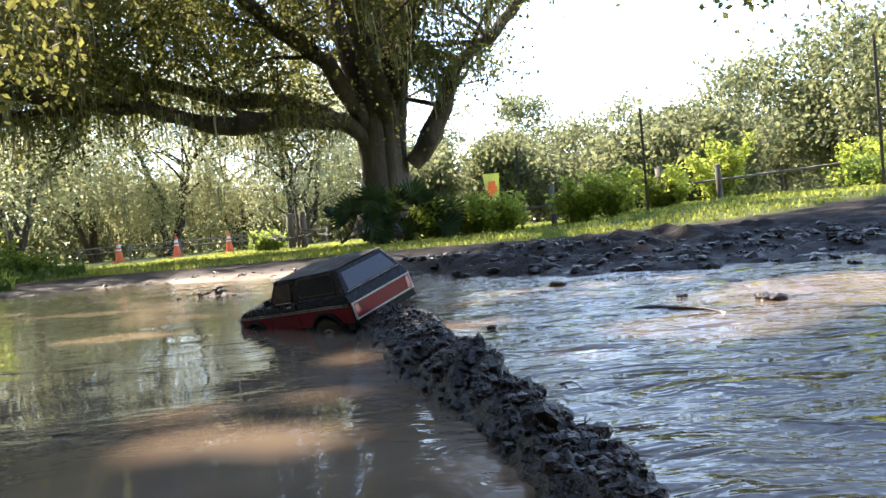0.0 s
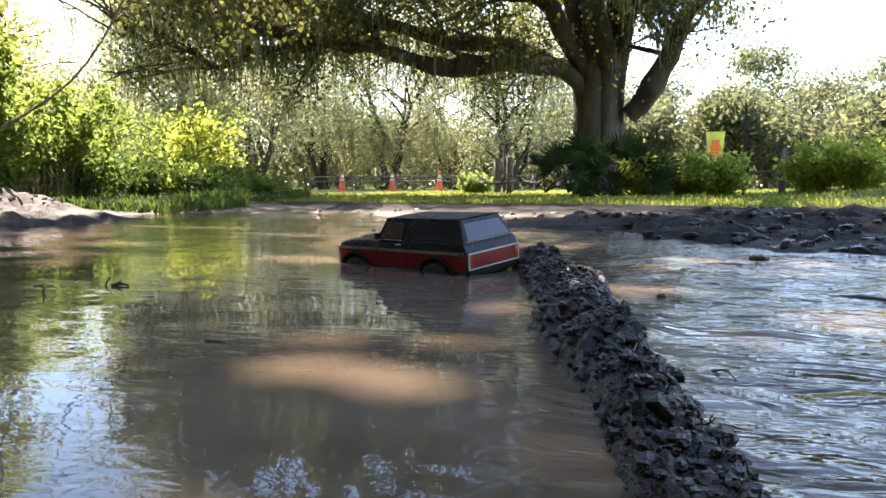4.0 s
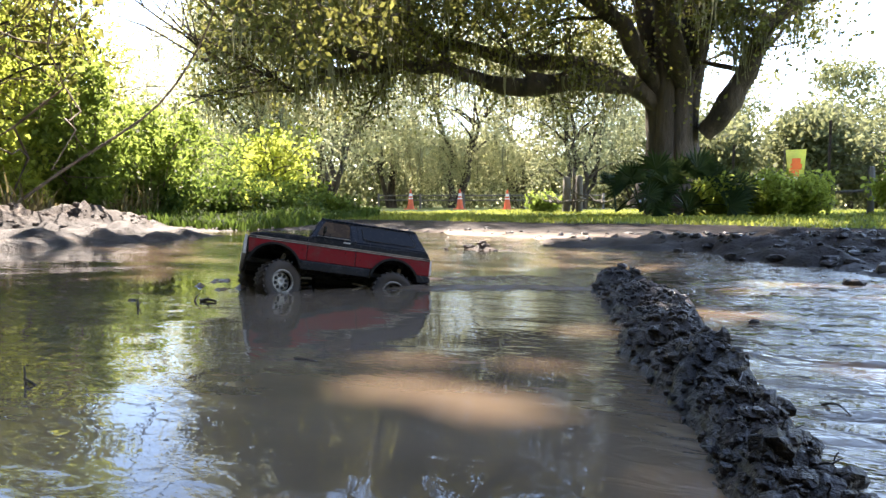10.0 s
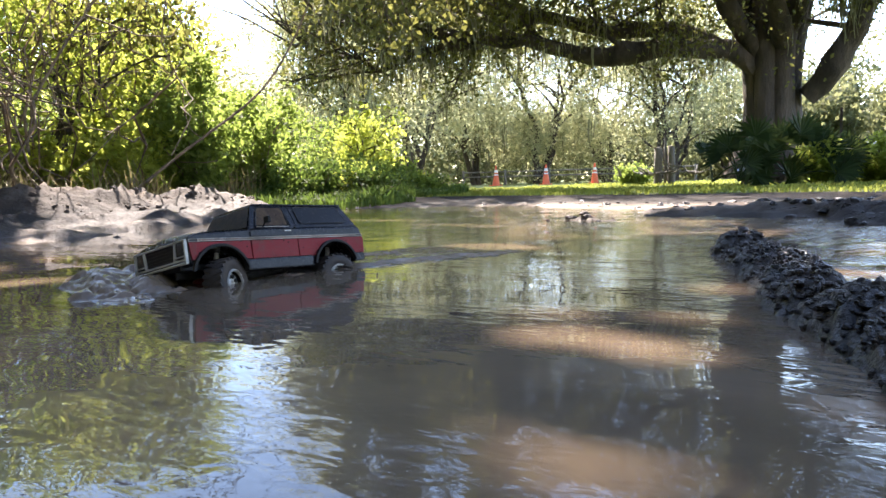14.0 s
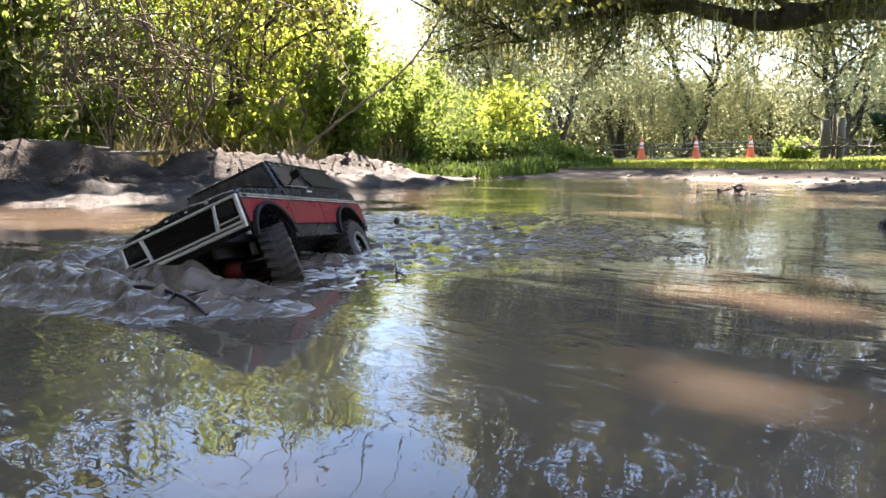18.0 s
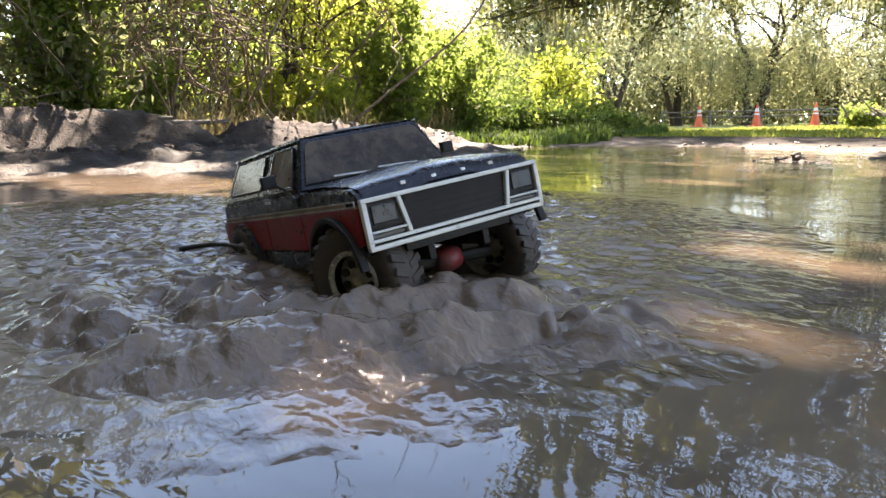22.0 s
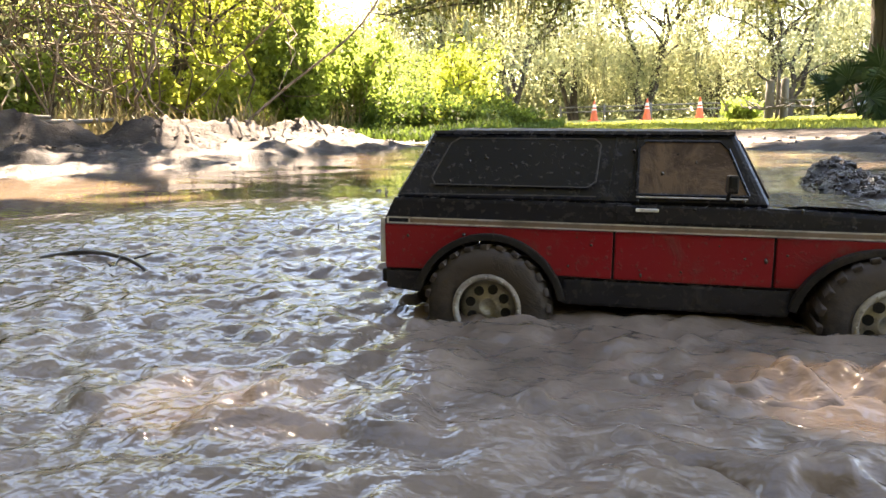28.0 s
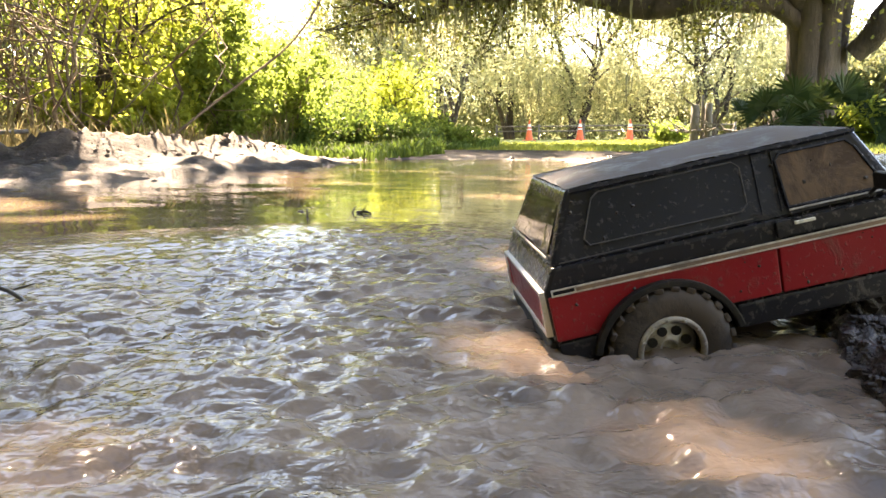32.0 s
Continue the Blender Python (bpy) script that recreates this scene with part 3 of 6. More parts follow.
    lf.leaves(high[keep], 0.085, rng, 0.3)
    part_np("crown", *lf.out(), MAT_OAK_LEAF, root, smooth=False)
    ms = Soup()
    low = tips[(tips[:, 2] < 5.2)]
    pick = low[rng.permutation(len(low))[:330]]
    moss_strands(ms, pick, 0.55, rng, 0.016, 6)
    for line, r in (limbs["left_low"], limbs["left_mid"], limbs["far_left"]):
        moss_strands(ms, smooth_line(line, 34)[4:], 0.55, rng, 0.02, 5)
    tagged(part_np("hanging_moss", *ms.out(), MAT_MOSS, root, "grey-green hanging moss"), kind="stuff")


def tree(name, label, at, height, width, rng, leaf, trunk_r=0.2, stems=1, low=0.25, n=260, per=55, size=0.12, moss=0, group="", spread=0.45, shape=0.5, lean=(0, 0)):
    """A tree: stems, limbs, and a crown of leaf clumps in several uneven masses."""
    x0, y0 = at
    z0 = gz(x0, y0) - 0.05
    root = tree_root(name, label, (x0, y0, z0), group)
    s, tips = Soup(), []
    for k in range(stems):
        a = rng.random() * 6.28
        top = np.array((lean[0] + math.cos(a) * width * 0.25 * (stems > 1), lean[1] + math.sin(a) * width * 0.25 * (stems > 1), height * 0.85))
        p = bend((math.cos(a) * trunk_r * (stems > 1), math.sin(a) * trunk_r * (stems > 1), 0), top, 10, 0, rng, 0.25)
        s.tube(p, np.linspace(trunk_r, trunk_r * 0.2, 10), 8, 0.1, rng)
        for _ in range(9):
            i = rng.randint(2, 9)
            a2 = rng.random() * 6.28
            q = bend(p[i], p[i] + np.array((math.cos(a2), math.sin(a2), 0.25 + 0.4 * rng.random())) * width * (0.25 + 0.3 * rng.random()), 6, -0.06 * width, rng, 0.2)
            s.tube(q, np.linspace(trunk_r * 0.4, 0.012, 6), 5)
            tips += [q[3], q[5]]
    part_np("trunk", *s.out(), MAT_BARK, root)
    m = max(5, n // 28)
    a, u = rng.random(m) * 6.28, rng.random(m)
    hz = low * height + (1 - low) * height * u
    rr = width * 0.5 * np.sqrt(np.clip(1 - np.abs(u - 0.4) ** 1.6 * 1.6, 0.05, 1)) * (0.35 + 0.55 * rng.random(m))
    masses = np.stack([lean[0] * u + rr * np.cos(a), lean[1] * u + rr * np.sin(a), hz], 1)
    w = rng.randint(0, m, n)
    c = masses[w] + rng.normal(size=(n, 3)) * np.array((0.16, 0.16, 0.11)) * width
    c = np.concatenate([c, np.array(tips)])
    c = c[c[:, 2] > 0.1]
    lf = Soup()
    clump_leaves(lf, c, spread, per, size, rng)
    part_np("crown", *lf.out(), leaf, root, smooth=False)
    if moss:
        ms = Soup()
        moss_strands(ms, c[rng.permutation(len(c))[:moss]] - (0, 0, spread), 1.1, rng, 0.03, 6)
        tagged(part_np("hanging_moss", *ms.out(), MAT_MOSS, root, "grey-green hanging moss"), kind="stuff")
    return root


def polar_at(deg, dist):
    """A place at so many degrees to the left of straight ahead."""
    return (0.65 - math.sin(radians(deg)) * dist, 0.3 + math.cos(radians(deg)) * dist)


def woods():
    rng = np.random.RandomState(5)
    # mossy oaks behind the cones, crowns paled for haze: degrees, distance, height, width
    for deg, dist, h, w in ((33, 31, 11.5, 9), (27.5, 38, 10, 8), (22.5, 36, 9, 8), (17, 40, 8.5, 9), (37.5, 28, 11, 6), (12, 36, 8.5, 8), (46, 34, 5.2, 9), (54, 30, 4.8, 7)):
        tree("oak_tree", "distant mossy oak, its grey-green crown paled for haze", polar_at(deg, dist), h, w, rng, MAT_FAR_LEAF, 0.15, 4, 0.2, 170, 130, 0.078, 50, "oaks behind the cones", 0.48)
    # tall mixed wood behind the fence
    for deg, dist, h, w in ((4, 48, 6.2, 7), (0.5, 52, 7.6, 5), (-3.5, 46, 5.6, 5), (-7, 50, 8.3, 5), (-10.5, 44, 6.2, 4.5), (-14, 47, 7.6, 5), (-18, 42, 5.8, 5), (-22, 44, 7.7, 5), (-25.5, 38, 6.2, 6), (-29, 36, 7.2, 5),
                            (-33, 33, 6.4, 6), (-38, 32, 6.6, 7), (8, 46, 5.6, 7), (-5, 34, 3.4, 3.6), (-15, 30, 2.8, 3.2), (-20, 28, 2.7, 3.4), (2, 36, 3.6, 4), (-11, 33, 2.4, 3.4)):
        tree("woodland_tree", "tall leafy tree in the hazy wood behind the fence", polar_at(deg, dist), h, w, rng, MAT_WOOD_LEAF, 0.10, 2, 0.2, 80, 64, 0.15, 0, "wood behind the fence", 0.42)
    # low growth that closes the view under the crowns
    for deg, dist, h, w in ((48, 40, 2.2, 8), (41, 42, 2.6, 8), (35, 44, 2.8, 8), (29, 46, 2.8, 8), (23, 46, 3.0, 8), (17, 48, 2.8, 8), (11, 48, 2.8, 8), (6, 56, 3, 9), (0, 58, 3, 9), (-6, 58, 3.2, 9), (-12, 56, 3.2, 9), (-18, 54, 3, 9),
                            (-24, 50, 3, 9), (-31, 46, 3, 9), (-38, 42, 3, 9), (56, 34, 3, 8), (64, 28, 3, 8)):
        tree("far_bush", "pale hazy bush at the edge of the far wood", polar_at(deg, dist), h + (1.2 if deg > 8 else 0), w, rng, MAT_WOOD_LEAF, 0.05, 2, 0.02, 95, 50, 0.18, 0, "bushes of the far wood", 0.5)
    # unseen trees added behind and beside the pond, to close the clearing and cut the sky light
    for deg, dist, h, w in ((102, 9, 8, 6), (118, 8.5, 9, 7), (135, 7.5, 9, 8), (158, 7, 9, 8), (180, 7.5, 9, 8), (203, 8, 9, 8), (226, 8.5, 9, 8), (250, 10, 9, 8)):
        tree("unseen_shade_tree", "unseen broad leafy tree added to shade the pond", polar_at(deg, dist), h, w, rng, MAT_OAK_LEAF, 0.18, 2, 0.05, 300, 26, 0.22, 0, "trees round the clearing", 0.5)
    # thicket on the left shore; its far trees share the haze-paled leaves
    for deg, dist, h, w, mat_ in ((75, 6.8, 2.3, 2.2, MAT_WOOD_LEAF), (68, 8.4, 2.7, 1.8, MAT_BUSH_LEAF), (59, 8.0, 2.4, 2.0, MAT_BRIGHT_LEAF), (54.5, 9.0, 1.9, 1.5, MAT_BRIGHT_LEAF),
                                  (48.5, 10.5, 1.3, 1.8, MAT_BUSH_LEAF), (62, 11, 3.5, 3, MAT_BRIGHT_LEAF), (55.5, 13, 2.5, 2.6, MAT_BUSH_LEAF), (84, 7, 2.8, 3, MAT_OAK_LEAF), (71, 9.5, 2.8, 2.6, MAT_BUSH_LEAF),
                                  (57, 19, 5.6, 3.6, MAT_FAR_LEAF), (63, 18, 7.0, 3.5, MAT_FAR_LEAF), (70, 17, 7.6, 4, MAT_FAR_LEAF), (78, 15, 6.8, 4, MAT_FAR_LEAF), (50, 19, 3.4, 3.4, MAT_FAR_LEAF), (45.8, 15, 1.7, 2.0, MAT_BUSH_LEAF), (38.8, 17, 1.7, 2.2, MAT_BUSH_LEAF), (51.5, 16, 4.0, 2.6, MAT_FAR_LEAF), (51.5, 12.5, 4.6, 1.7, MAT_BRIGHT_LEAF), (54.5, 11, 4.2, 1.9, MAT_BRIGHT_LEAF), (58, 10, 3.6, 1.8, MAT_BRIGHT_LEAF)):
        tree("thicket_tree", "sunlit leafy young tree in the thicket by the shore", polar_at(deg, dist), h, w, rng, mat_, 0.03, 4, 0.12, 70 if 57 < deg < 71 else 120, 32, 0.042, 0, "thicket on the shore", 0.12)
    tree("sapling", "slim young tree with bright yellow-green leaves", polar_at(36.5, 14.5), 1.75, 1.3, rng, MAT_BRIGHT_LEAF, 0.022, 3, 0.12, 90, 14, 0.07, 0, "", 0.12)


def distant_woods():
    """The far edge of the woods, which closes the view under the crowns."""
    rng = np.random.RandomState(91)
    n = 26000
    a, d = np.radians(-48 + 130 * rng.random(n)), 62 + 10 * rng.random(n)
    x, y = 0.65 - np.sin(a) * d, 0.3 + np.cos(a) * d
    top = 3.6 + 0.9 * wob(x, y, 0.25, 77) + 0.5 * wob(x, y, 0.8, 78)
    s = Soup()
    s.leaves(np.stack([x, y, 0.1 + top * rng.random(n) ** 0.9], 1), 0.42, rng, 0.2)
    tagged(new("distant_woods", mesh_np("distant_woods", *s.out(), MAT_WOOD_LEAF, False)), "hazy green edge of the distant woods", "woods", kind="stuff")


def palmetto(at, r, rng, fans=16):
    """A palm with fans of stiff pointed leaflets on long stalks."""
    x0, y0 = at
    root = tree_root("palmetto", "dark green palmetto with stiff fan leaves at the oak's foot", (x0, y0, gz(x0, y0)), category="palm")
    for k in range(fans):
        a, el = (k % 2) * 3.14 + rng.normal() * 0.7, radians(8 + 75 * ((k * 0.618) % 1))
        d = np.array((math.cos(a) * math.cos(el), math.sin(a) * math.cos(el), math.sin(el)))
        L = r * (0.55 + 0.4 * rng.random())
        s = Soup()
        st = bend((0, 0, 0.1), d * L + (0, 0, 0.1), 6, -0.08, rng, 0.05)
        s.tube(st, np.linspace(0.018, 0.008, 6), 5)
        hub = st[-1]
        side = np.cross(d, (0.5 * rng.normal(), 1.0, 0.4 * rng.normal()))
        side /= np.linalg.norm(side)
        up = np.cross(side, d)
        for q in np.linspace(-1.8, 1.8, 18):
            w = d * math.cos(q) + side * math.sin(q)
            ln = r * 0.46 * (0.8 + 0.3 * rng.random())
            tip = hub + w * ln - up * 0.05 * abs(q) - (0, 0, 0.10 * ln)
            c = np.cross(w, up)
            v = [hub, hub + w * ln * 0.5 + c * 0.036 + up * 0.012, tip, hub + w * ln * 0.5 - c * 0.036 + up * 0.012]
            s.add(v, [[0, 1, 2, 3]])
        part_np("fan_leaf", *s.out(), MAT_PALM, root, smooth=False)


def shrub(name, label, at, h, w, rng, leaf, n=60, per=60, size=0.045, group=""):
    x0, y0 = at
    root = tree_root(name, label, (x0, y0, gz(x0, y0)), group, "shrub")
    s, c = Soup(), []
    for _ in range(15):
        a, out = rng.random() * 6.28, w * 0.5 * math.sqrt(rng.random())
        q = bend((0, 0, 0), (math.cos(a) * out, math.sin(a) * out, h * (0.45 + 0.75 * rng.random())), 7, -0.04 * h, rng, 0.25)
        s.tube(q, np.linspace(0.012, 0.003, 7), 4)
        c += [q[k] + rng.normal(size=3) * 0.03 for k in range(1, 7)]
    part_np("stem", *s.out(), MAT_TWIG, root)
    c = np.array(c)
    per = int(per * n / 90)
    lf = Soup()
    clump_leaves(lf, c, 0.07, per, size, rng)
    part_np("foliage", *lf.out(), leaf, root, smooth=False)


def grass_field(name, label, spots, h, rng, mat_, width=0.008):
    """Blades at spots (n,2), each a bent strip of two quads."""
    n = len(spots)
    z = ground_height(spots[:, 0], spots[:, 1])[0]
    a, L = rng.random(n) * 6.28, h * (0.4 + 0.9 * rng.random(n)) * (0.85 + 0.45 * wob(spots[:, 0], spots[:, 1], 2.6, 74))
    lean = 0.15 + 0.5 * rng.random(n)
    d = np.stack([np.cos(a), np.sin(a), 0 * a], 1)
    side = np.stack([-np.sin(a), np.cos(a), 0 * a], 1) * (width * (0.6 + rng.random(n)))[:, None]
    p0 = np.stack([spots[:, 0], spots[:, 1], z - 0.01], 1)
    p1 = p0 + d * (L * lean * 0.35)[:, None] + (np.array((0, 0, 1)) * (L * 0.6)[:, None])
    p2 = p0 + d * (L * lean)[:, None] + (np.array((0, 0, 1)) * (L * (1 - 0.25 * lean))[:, None])
    v = np.stack([p0 - side, p0 + side, p1 + side * 0.8, p1 - side * 0.8, p2 + side * 0.15, p2 - side * 0.15], 1).reshape(-1, 3)
    i = np.arange(n)[:, None] * 6
    f = np.concatenate([i + (0, 1, 2, 3), i + (3, 2, 4, 5)])
    tagged(new(name, mesh_np(name, v, f, mat_, False)), label, "grass", kind="stuff")


def scatter(n, x0, x1, y0, y1, rng, keep):
    p = np.stack([x0 + (x1 - x0) * rng.random(n), y0 + (y1 - y0) * rng.random(n)], 1)
    return p[keep(p[:, 0], p[:, 1])]


def undergrowth():
    rng = np.random.RandomState(8)
    verge = scatter(66000, -7, 7, 6.0, 24, rng, lambda x, y: (shore_distance(x, y) + 0.9 * wob(x, y, 0.7, 10) > 2.8) & (rng.random(len(x)) < np.clip(14 / y - 0.3, 0.1, 1)))
    grass_field("verge_grass", "short sunlit grass and weeds on the verge", verge, 0.06, rng, MAT_GRASS, 0.009)
    tall = scatter(70000, -9.5, -2.6, 5.2, 15, rng, lambda x, y: (np.abs((x + 6.1) + (y - 9.5) * 0.34 + 0.5 * wob(x, y, 1.2, 30)) < 1.35) & (0.65 - x > 0.54 * (y - 0.3)))
    grass_field("tall_grass", "tall lush green grass along the far shore", tall, 0.15, rng, MAT_REED, 0.009)
    dry = scatter(3500, -6.2, -3.9, 2.5, 6.0, rng, lambda x, y: (bank(x, y) < 0.1) & (x + 0.35 * y < -2.9))
    grass_field("dry_grass", "dry straw and weeds at the thicket's edge", dry, 0.4, rng, MAT_DRY, 0.006)
    palmetto((-0.95, 12.5), 0.9, rng, 7)
    palmetto((-0.2, 12.7), 1.0, rng, 11)
    palmetto((-1.35, 12.5), 0.75, rng, 3)
    for x, y, h, w, m in ((0.3, 13.0, 0.55, 1.0, MAT_BRIGHT_LEAF), (0.95, 12.9, 0.6, 1.1, MAT_BRIGHT_LEAF), (1.5, 12.6, 0.55, 0.9, MAT_BRIGHT_LEAF), (2.7, 11.8, 0.6, 1.0, MAT_BRIGHT_LEAF), (3.3, 11.7, 0.55, 0.9, MAT_BRIGHT_LEAF),
                          (4.2, 12.2, 0.5, 0.9, MAT_BRIGHT_LEAF), (5.6, 13.2, 0.9, 1.2, MAT_BRIGHT_LEAF), (7.4, 11.5, 0.6, 1.3, MAT_BRIGHT_LEAF), (6.6, 9.8, 0.4, 1.2, MAT_BUSH_LEAF),
                          (-3.9, 17.4, 0.35, 0.9, MAT_BUSH_LEAF), (-4.8, 20.5, 0.35, 0.7, MAT_BRIGHT_LEAF)):
        shrub("shrub", "low leafy green weeds along the fence line", (x, y), h, w, rng, m, group="weeds along the fence")
    for deg, dist, h, w, m in ((56, 6.9, 0.7, 0.9, MAT_BRIGHT_LEAF), (50, 7.4, 1.1, 1.1, MAT_BUSH_LEAF), (45.5, 8.4, 1.0, 1.2, MAT_BUSH_LEAF), (40.5, 9.5, 0.3, 1.2, MAT_BUSH_LEAF), (60.5, 7.2, 0.5, 0.7, MAT_BRIGHT_LEAF),
                               (71, 6.6, 0.6, 0.7, MAT_BUSH_LEAF), (74, 6.2, 1.9, 1.0, MAT_BUSH_LEAF), (39, 11, 0.5, 1.0, MAT_BUSH_LEAF), (35, 13, 0.45, 1.0, MAT_BUSH_LEAF)):
        shrub("shrub", "leafy bright bush at the thicket's edge", polar_at(deg, dist), h, w, rng, m, 80, 80, 0.042, "bushes by the thicket")


def shore_weeds():
    """Leafy weeds that stand in the grass of the far shore."""
    rng = np.random.RandomState(46)
    for k in range(26):
        deg = 31.5 + 17.5 * (k + rng.random()) / 26
        dist = 8.2 + 3.6 * rng.random() + (1.5 if deg < 36 else 0)
        shrub("weed_clump", "clump of leafy green weeds in the shore grass", polar_at(deg, dist), 0.16 + 0.22 * rng.random(), 0.5 + 0.6 * rng.random(), rng,
              (MAT_BUSH_LEAF, MAT_REED, MAT_BRIGHT_LEAF)[k % 3], 40, 60, 0.035, "weeds on the far shore")


def thicket_stems():
    """Bare tangled stems and vines in the thicket."""
    rng = np.random.RandomState(21)
    for k in range(110):
        deg = 56 + 20 * rng.random() ** 0.8
        x, y = polar_at(deg, 6.3 + 1.6 * rng.random())
        root = tree_root("bare_stem", "thin bare brown stem tangled in the thicket", (x, y, gz(x, y) - 0.03), "bare stems of the thicket", "stem")
        s = Soup()
        p = bend((0, 0, 0), (rng.normal() * 0.5, rng.normal() * 0.5, 1.2 + 1.8 * rng.random()), 9, 0, rng, 0.45)
        s.tube(p, np.linspace(0.006 + 0.012 * rng.random() ** 2, 0.003, 9), 5)
        for _ in range(4):
            i = rng.randint(2, 8)
            q = bend(p[i], p[i] + rng.normal(size=3) * (0.5, 0.5, 0.35), 6, 0.05, rng, 0.4)
            s.tube(q, np.linspace(0.008, 0.003, 6), 4)
        part_np("stem", *s.out(), MAT_TWIG, root)
    x, y = polar_at(56, 6.2)
    root = tree_root("leaning_branch", "long thin bare branch arching out of the thicket", (x, y, gz(x, y)), category="branch")
    s = Soup()
    s.tube(smooth_line([(0, 0, 0), (0.35, 0.5, 0.5), (0.75, 1.0, 0.95), (1.05, 1.3, 1.7), (1.15, 1.4, 2.6)], 18), np.linspace(0.014, 0.005, 18), 6)
    part_np("stem", *s.out(), MAT_TWIG, root)


def hanging_spray(at, drop, rng, name, label):
    """Leafy twigs that hang into the view from a high limb."""
    root = tree_root(name, label, at, category="branch")
    for _ in range(14):
        s, lf = Soup(), Soup()
        q = bend((rng.normal() * 0.5, rng.normal() * 0.4, 0.5 + rng.random() * 0.8), (rng.normal() * 0.75, rng.normal() * 0.5, -drop * rng.random()), 7, 0, rng, 0.2)
        s.tube(q, np.linspace(0.012, 0.003, 7), 4)
        twig = part_np("twig", *s.out(), MAT_TWIG, root)
        clump_leaves(lf, q[2:], 0.13, 16, 0.05, rng, 0.8)
        tagged(part_np("foliage", *lf.out(), MAT_OAK_LEAF, twig, smooth=False), kind="stuff")


big_oak()
woods()
distant_woods()
undergrowth()
shore_weeds()
thicket_stems()


# ---- the model truck ----
def muddy(name, base, rough, mud_share, metal=0.0, coat=0.0, mud=(0.10, 0.075, 0.058), spec=0.5):
    """Paint under splashes and a dusty film of dried mud."""
    m, nt, b = material(name, base, rough, metal, spec)
    v = coords(nt)
    a, c = noise_fac(nt, 22, 6, 0.7, v, 0.5), noise_fac(nt, 160, 3, 0.6, v)
    lo = 0.62 - 0.35 * mud_share
    f = ramp(nt, a, [(lo, (0, 0, 0)), (lo + 0.16, (1, 1, 1))])
    f2 = ramp(nt, c, [(0.60 - 0.12 * mud_share, (0, 0, 0)), (0.70, (0.8, 0.8, 0.8))])
    both = mix(nt, 1.0, f, f2, "LIGHTEN")
    m1 = nt.nodes.new("ShaderNodeMath")
    m1.operation = "MULTIPLY"
    m1.inputs[1].default_value = min(1.0, 0.35 + mud_share)
    nt.links.new(both, m1.inputs[0])
    film = mix(nt, ramp(nt, noise_fac(nt, 7, 4, 0.6, v), [(0.3, (0.03, 0.03, 0.03)), (0.7, (0.2, 0.2, 0.2))]), base, mud)
    nt.links.new(mix(nt, m1.outputs[0], film, mud), b.inputs["Base Color"])
    r = nt.nodes.new("ShaderNodeMapRange")
    r.inputs[3].default_value, r.inputs[4].default_value = rough, 0.75
    nt.links.new(m1.outputs[0], r.inputs[0])
    nt.links.new(r.outputs[0], b.inputs["Roughness"])
    b.inputs["Coat Weight"].default_value = coat
    bump(nt, b, both, 0.25, 0.002)
    return m


MAT_BLACK = muddy("black_paint", (0.010, 0.011, 0.0155), 0.27, 0.14, mud=(0.05, 0.039, 0.031), spec=0.24)
MAT_RED = muddy("red_paint", (0.24, 0.006, 0.012), 0.36, 0.22, spec=0.14)
MAT_ROOF = muddy("mud_caked_roof", (0.022, 0.020, 0.018), 0.36, 0.72, mud=(0.085, 0.067, 0.053), spec=0.3)
MAT_CHROME = muddy("dull_white_trim", (0.70, 0.67, 0.61), 0.45, 0.12, 0.0, spec=0.3)
MAT_STRIPE = muddy("pale_stripe_edge", (0.50, 0.45, 0.38), 0.4, 0.4)
MAT_TAN = muddy("tan_stripe", (0.20, 0.12, 0.075), 0.5, 0.45)
MAT_SEAL = muddy("grey_window_seal", (0.032, 0.031, 0.030), 0.5, 0.3, spec=0.3)
MAT_REAR = muddy("shiny_rear_glass", (0.012, 0.013, 0.015), 0.05, 0.03, spec=0.9)
MAT_RUBBER = muddy("muddy_rubber", (0.014, 0.012, 0.011), 0.4, 0.75, mud=(0.055, 0.042, 0.034), spec=0.3)
MAT_RIM = muddy("bare_metal_rim", (0.46, 0.43, 0.39), 0.34, 0.34, 0.5)
MAT_BEAD = muddy("pale_bead_ring", (0.36, 0.33, 0.29), 0.4, 0.5)
MAT_GLASS = muddy("smoked_window", (0.010, 0.011, 0.014), 0.20, 0.05, mud=(0.06, 0.05, 0.042), spec=0.18)
MAT_TAN_GLASS = muddy("mud_filmed_window", (0.05, 0.03, 0.018), 0.4, 0.5, mud=(0.14, 0.088, 0.05), spec=0.1)
MAT_LAMP = muddy("headlamp_lens", (0.022, 0.024, 0.028), 0.2, 0.15, spec=0.2)
MAT_SCREEN = muddy("dusty_windshield", (0.03, 0.026, 0.023), 0.5, 0.6, mud=(0.095, 0.076, 0.062), spec=0.1)
MAT_GRILLE = muddy("grille_plastic", (0.006, 0.006, 0.008), 0.5, 0.06, spec=0.12)
MAT_TAIL = muddy("red_lens", (0.40, 0.02, 0.02), 0.2, 0.12)
MAT_DARK = muddy("black_chassis", (0.010, 0.010, 0.010), 0.5, 0.22, mud=(0.05, 0.038, 0.03), spec=0.15)
MAT_DIFF = muddy("red_axle_housing", (0.20, 0.008, 0.01), 0.5, 0.5, mud=(0.04, 0.03, 0.024))


MAT_SPECK = grainy("wet_mud_specks", (0.02, 0.015, 0.012), (0.09, 0.07, 0.055), 60.0, 0.25, 0.3, 0.001)


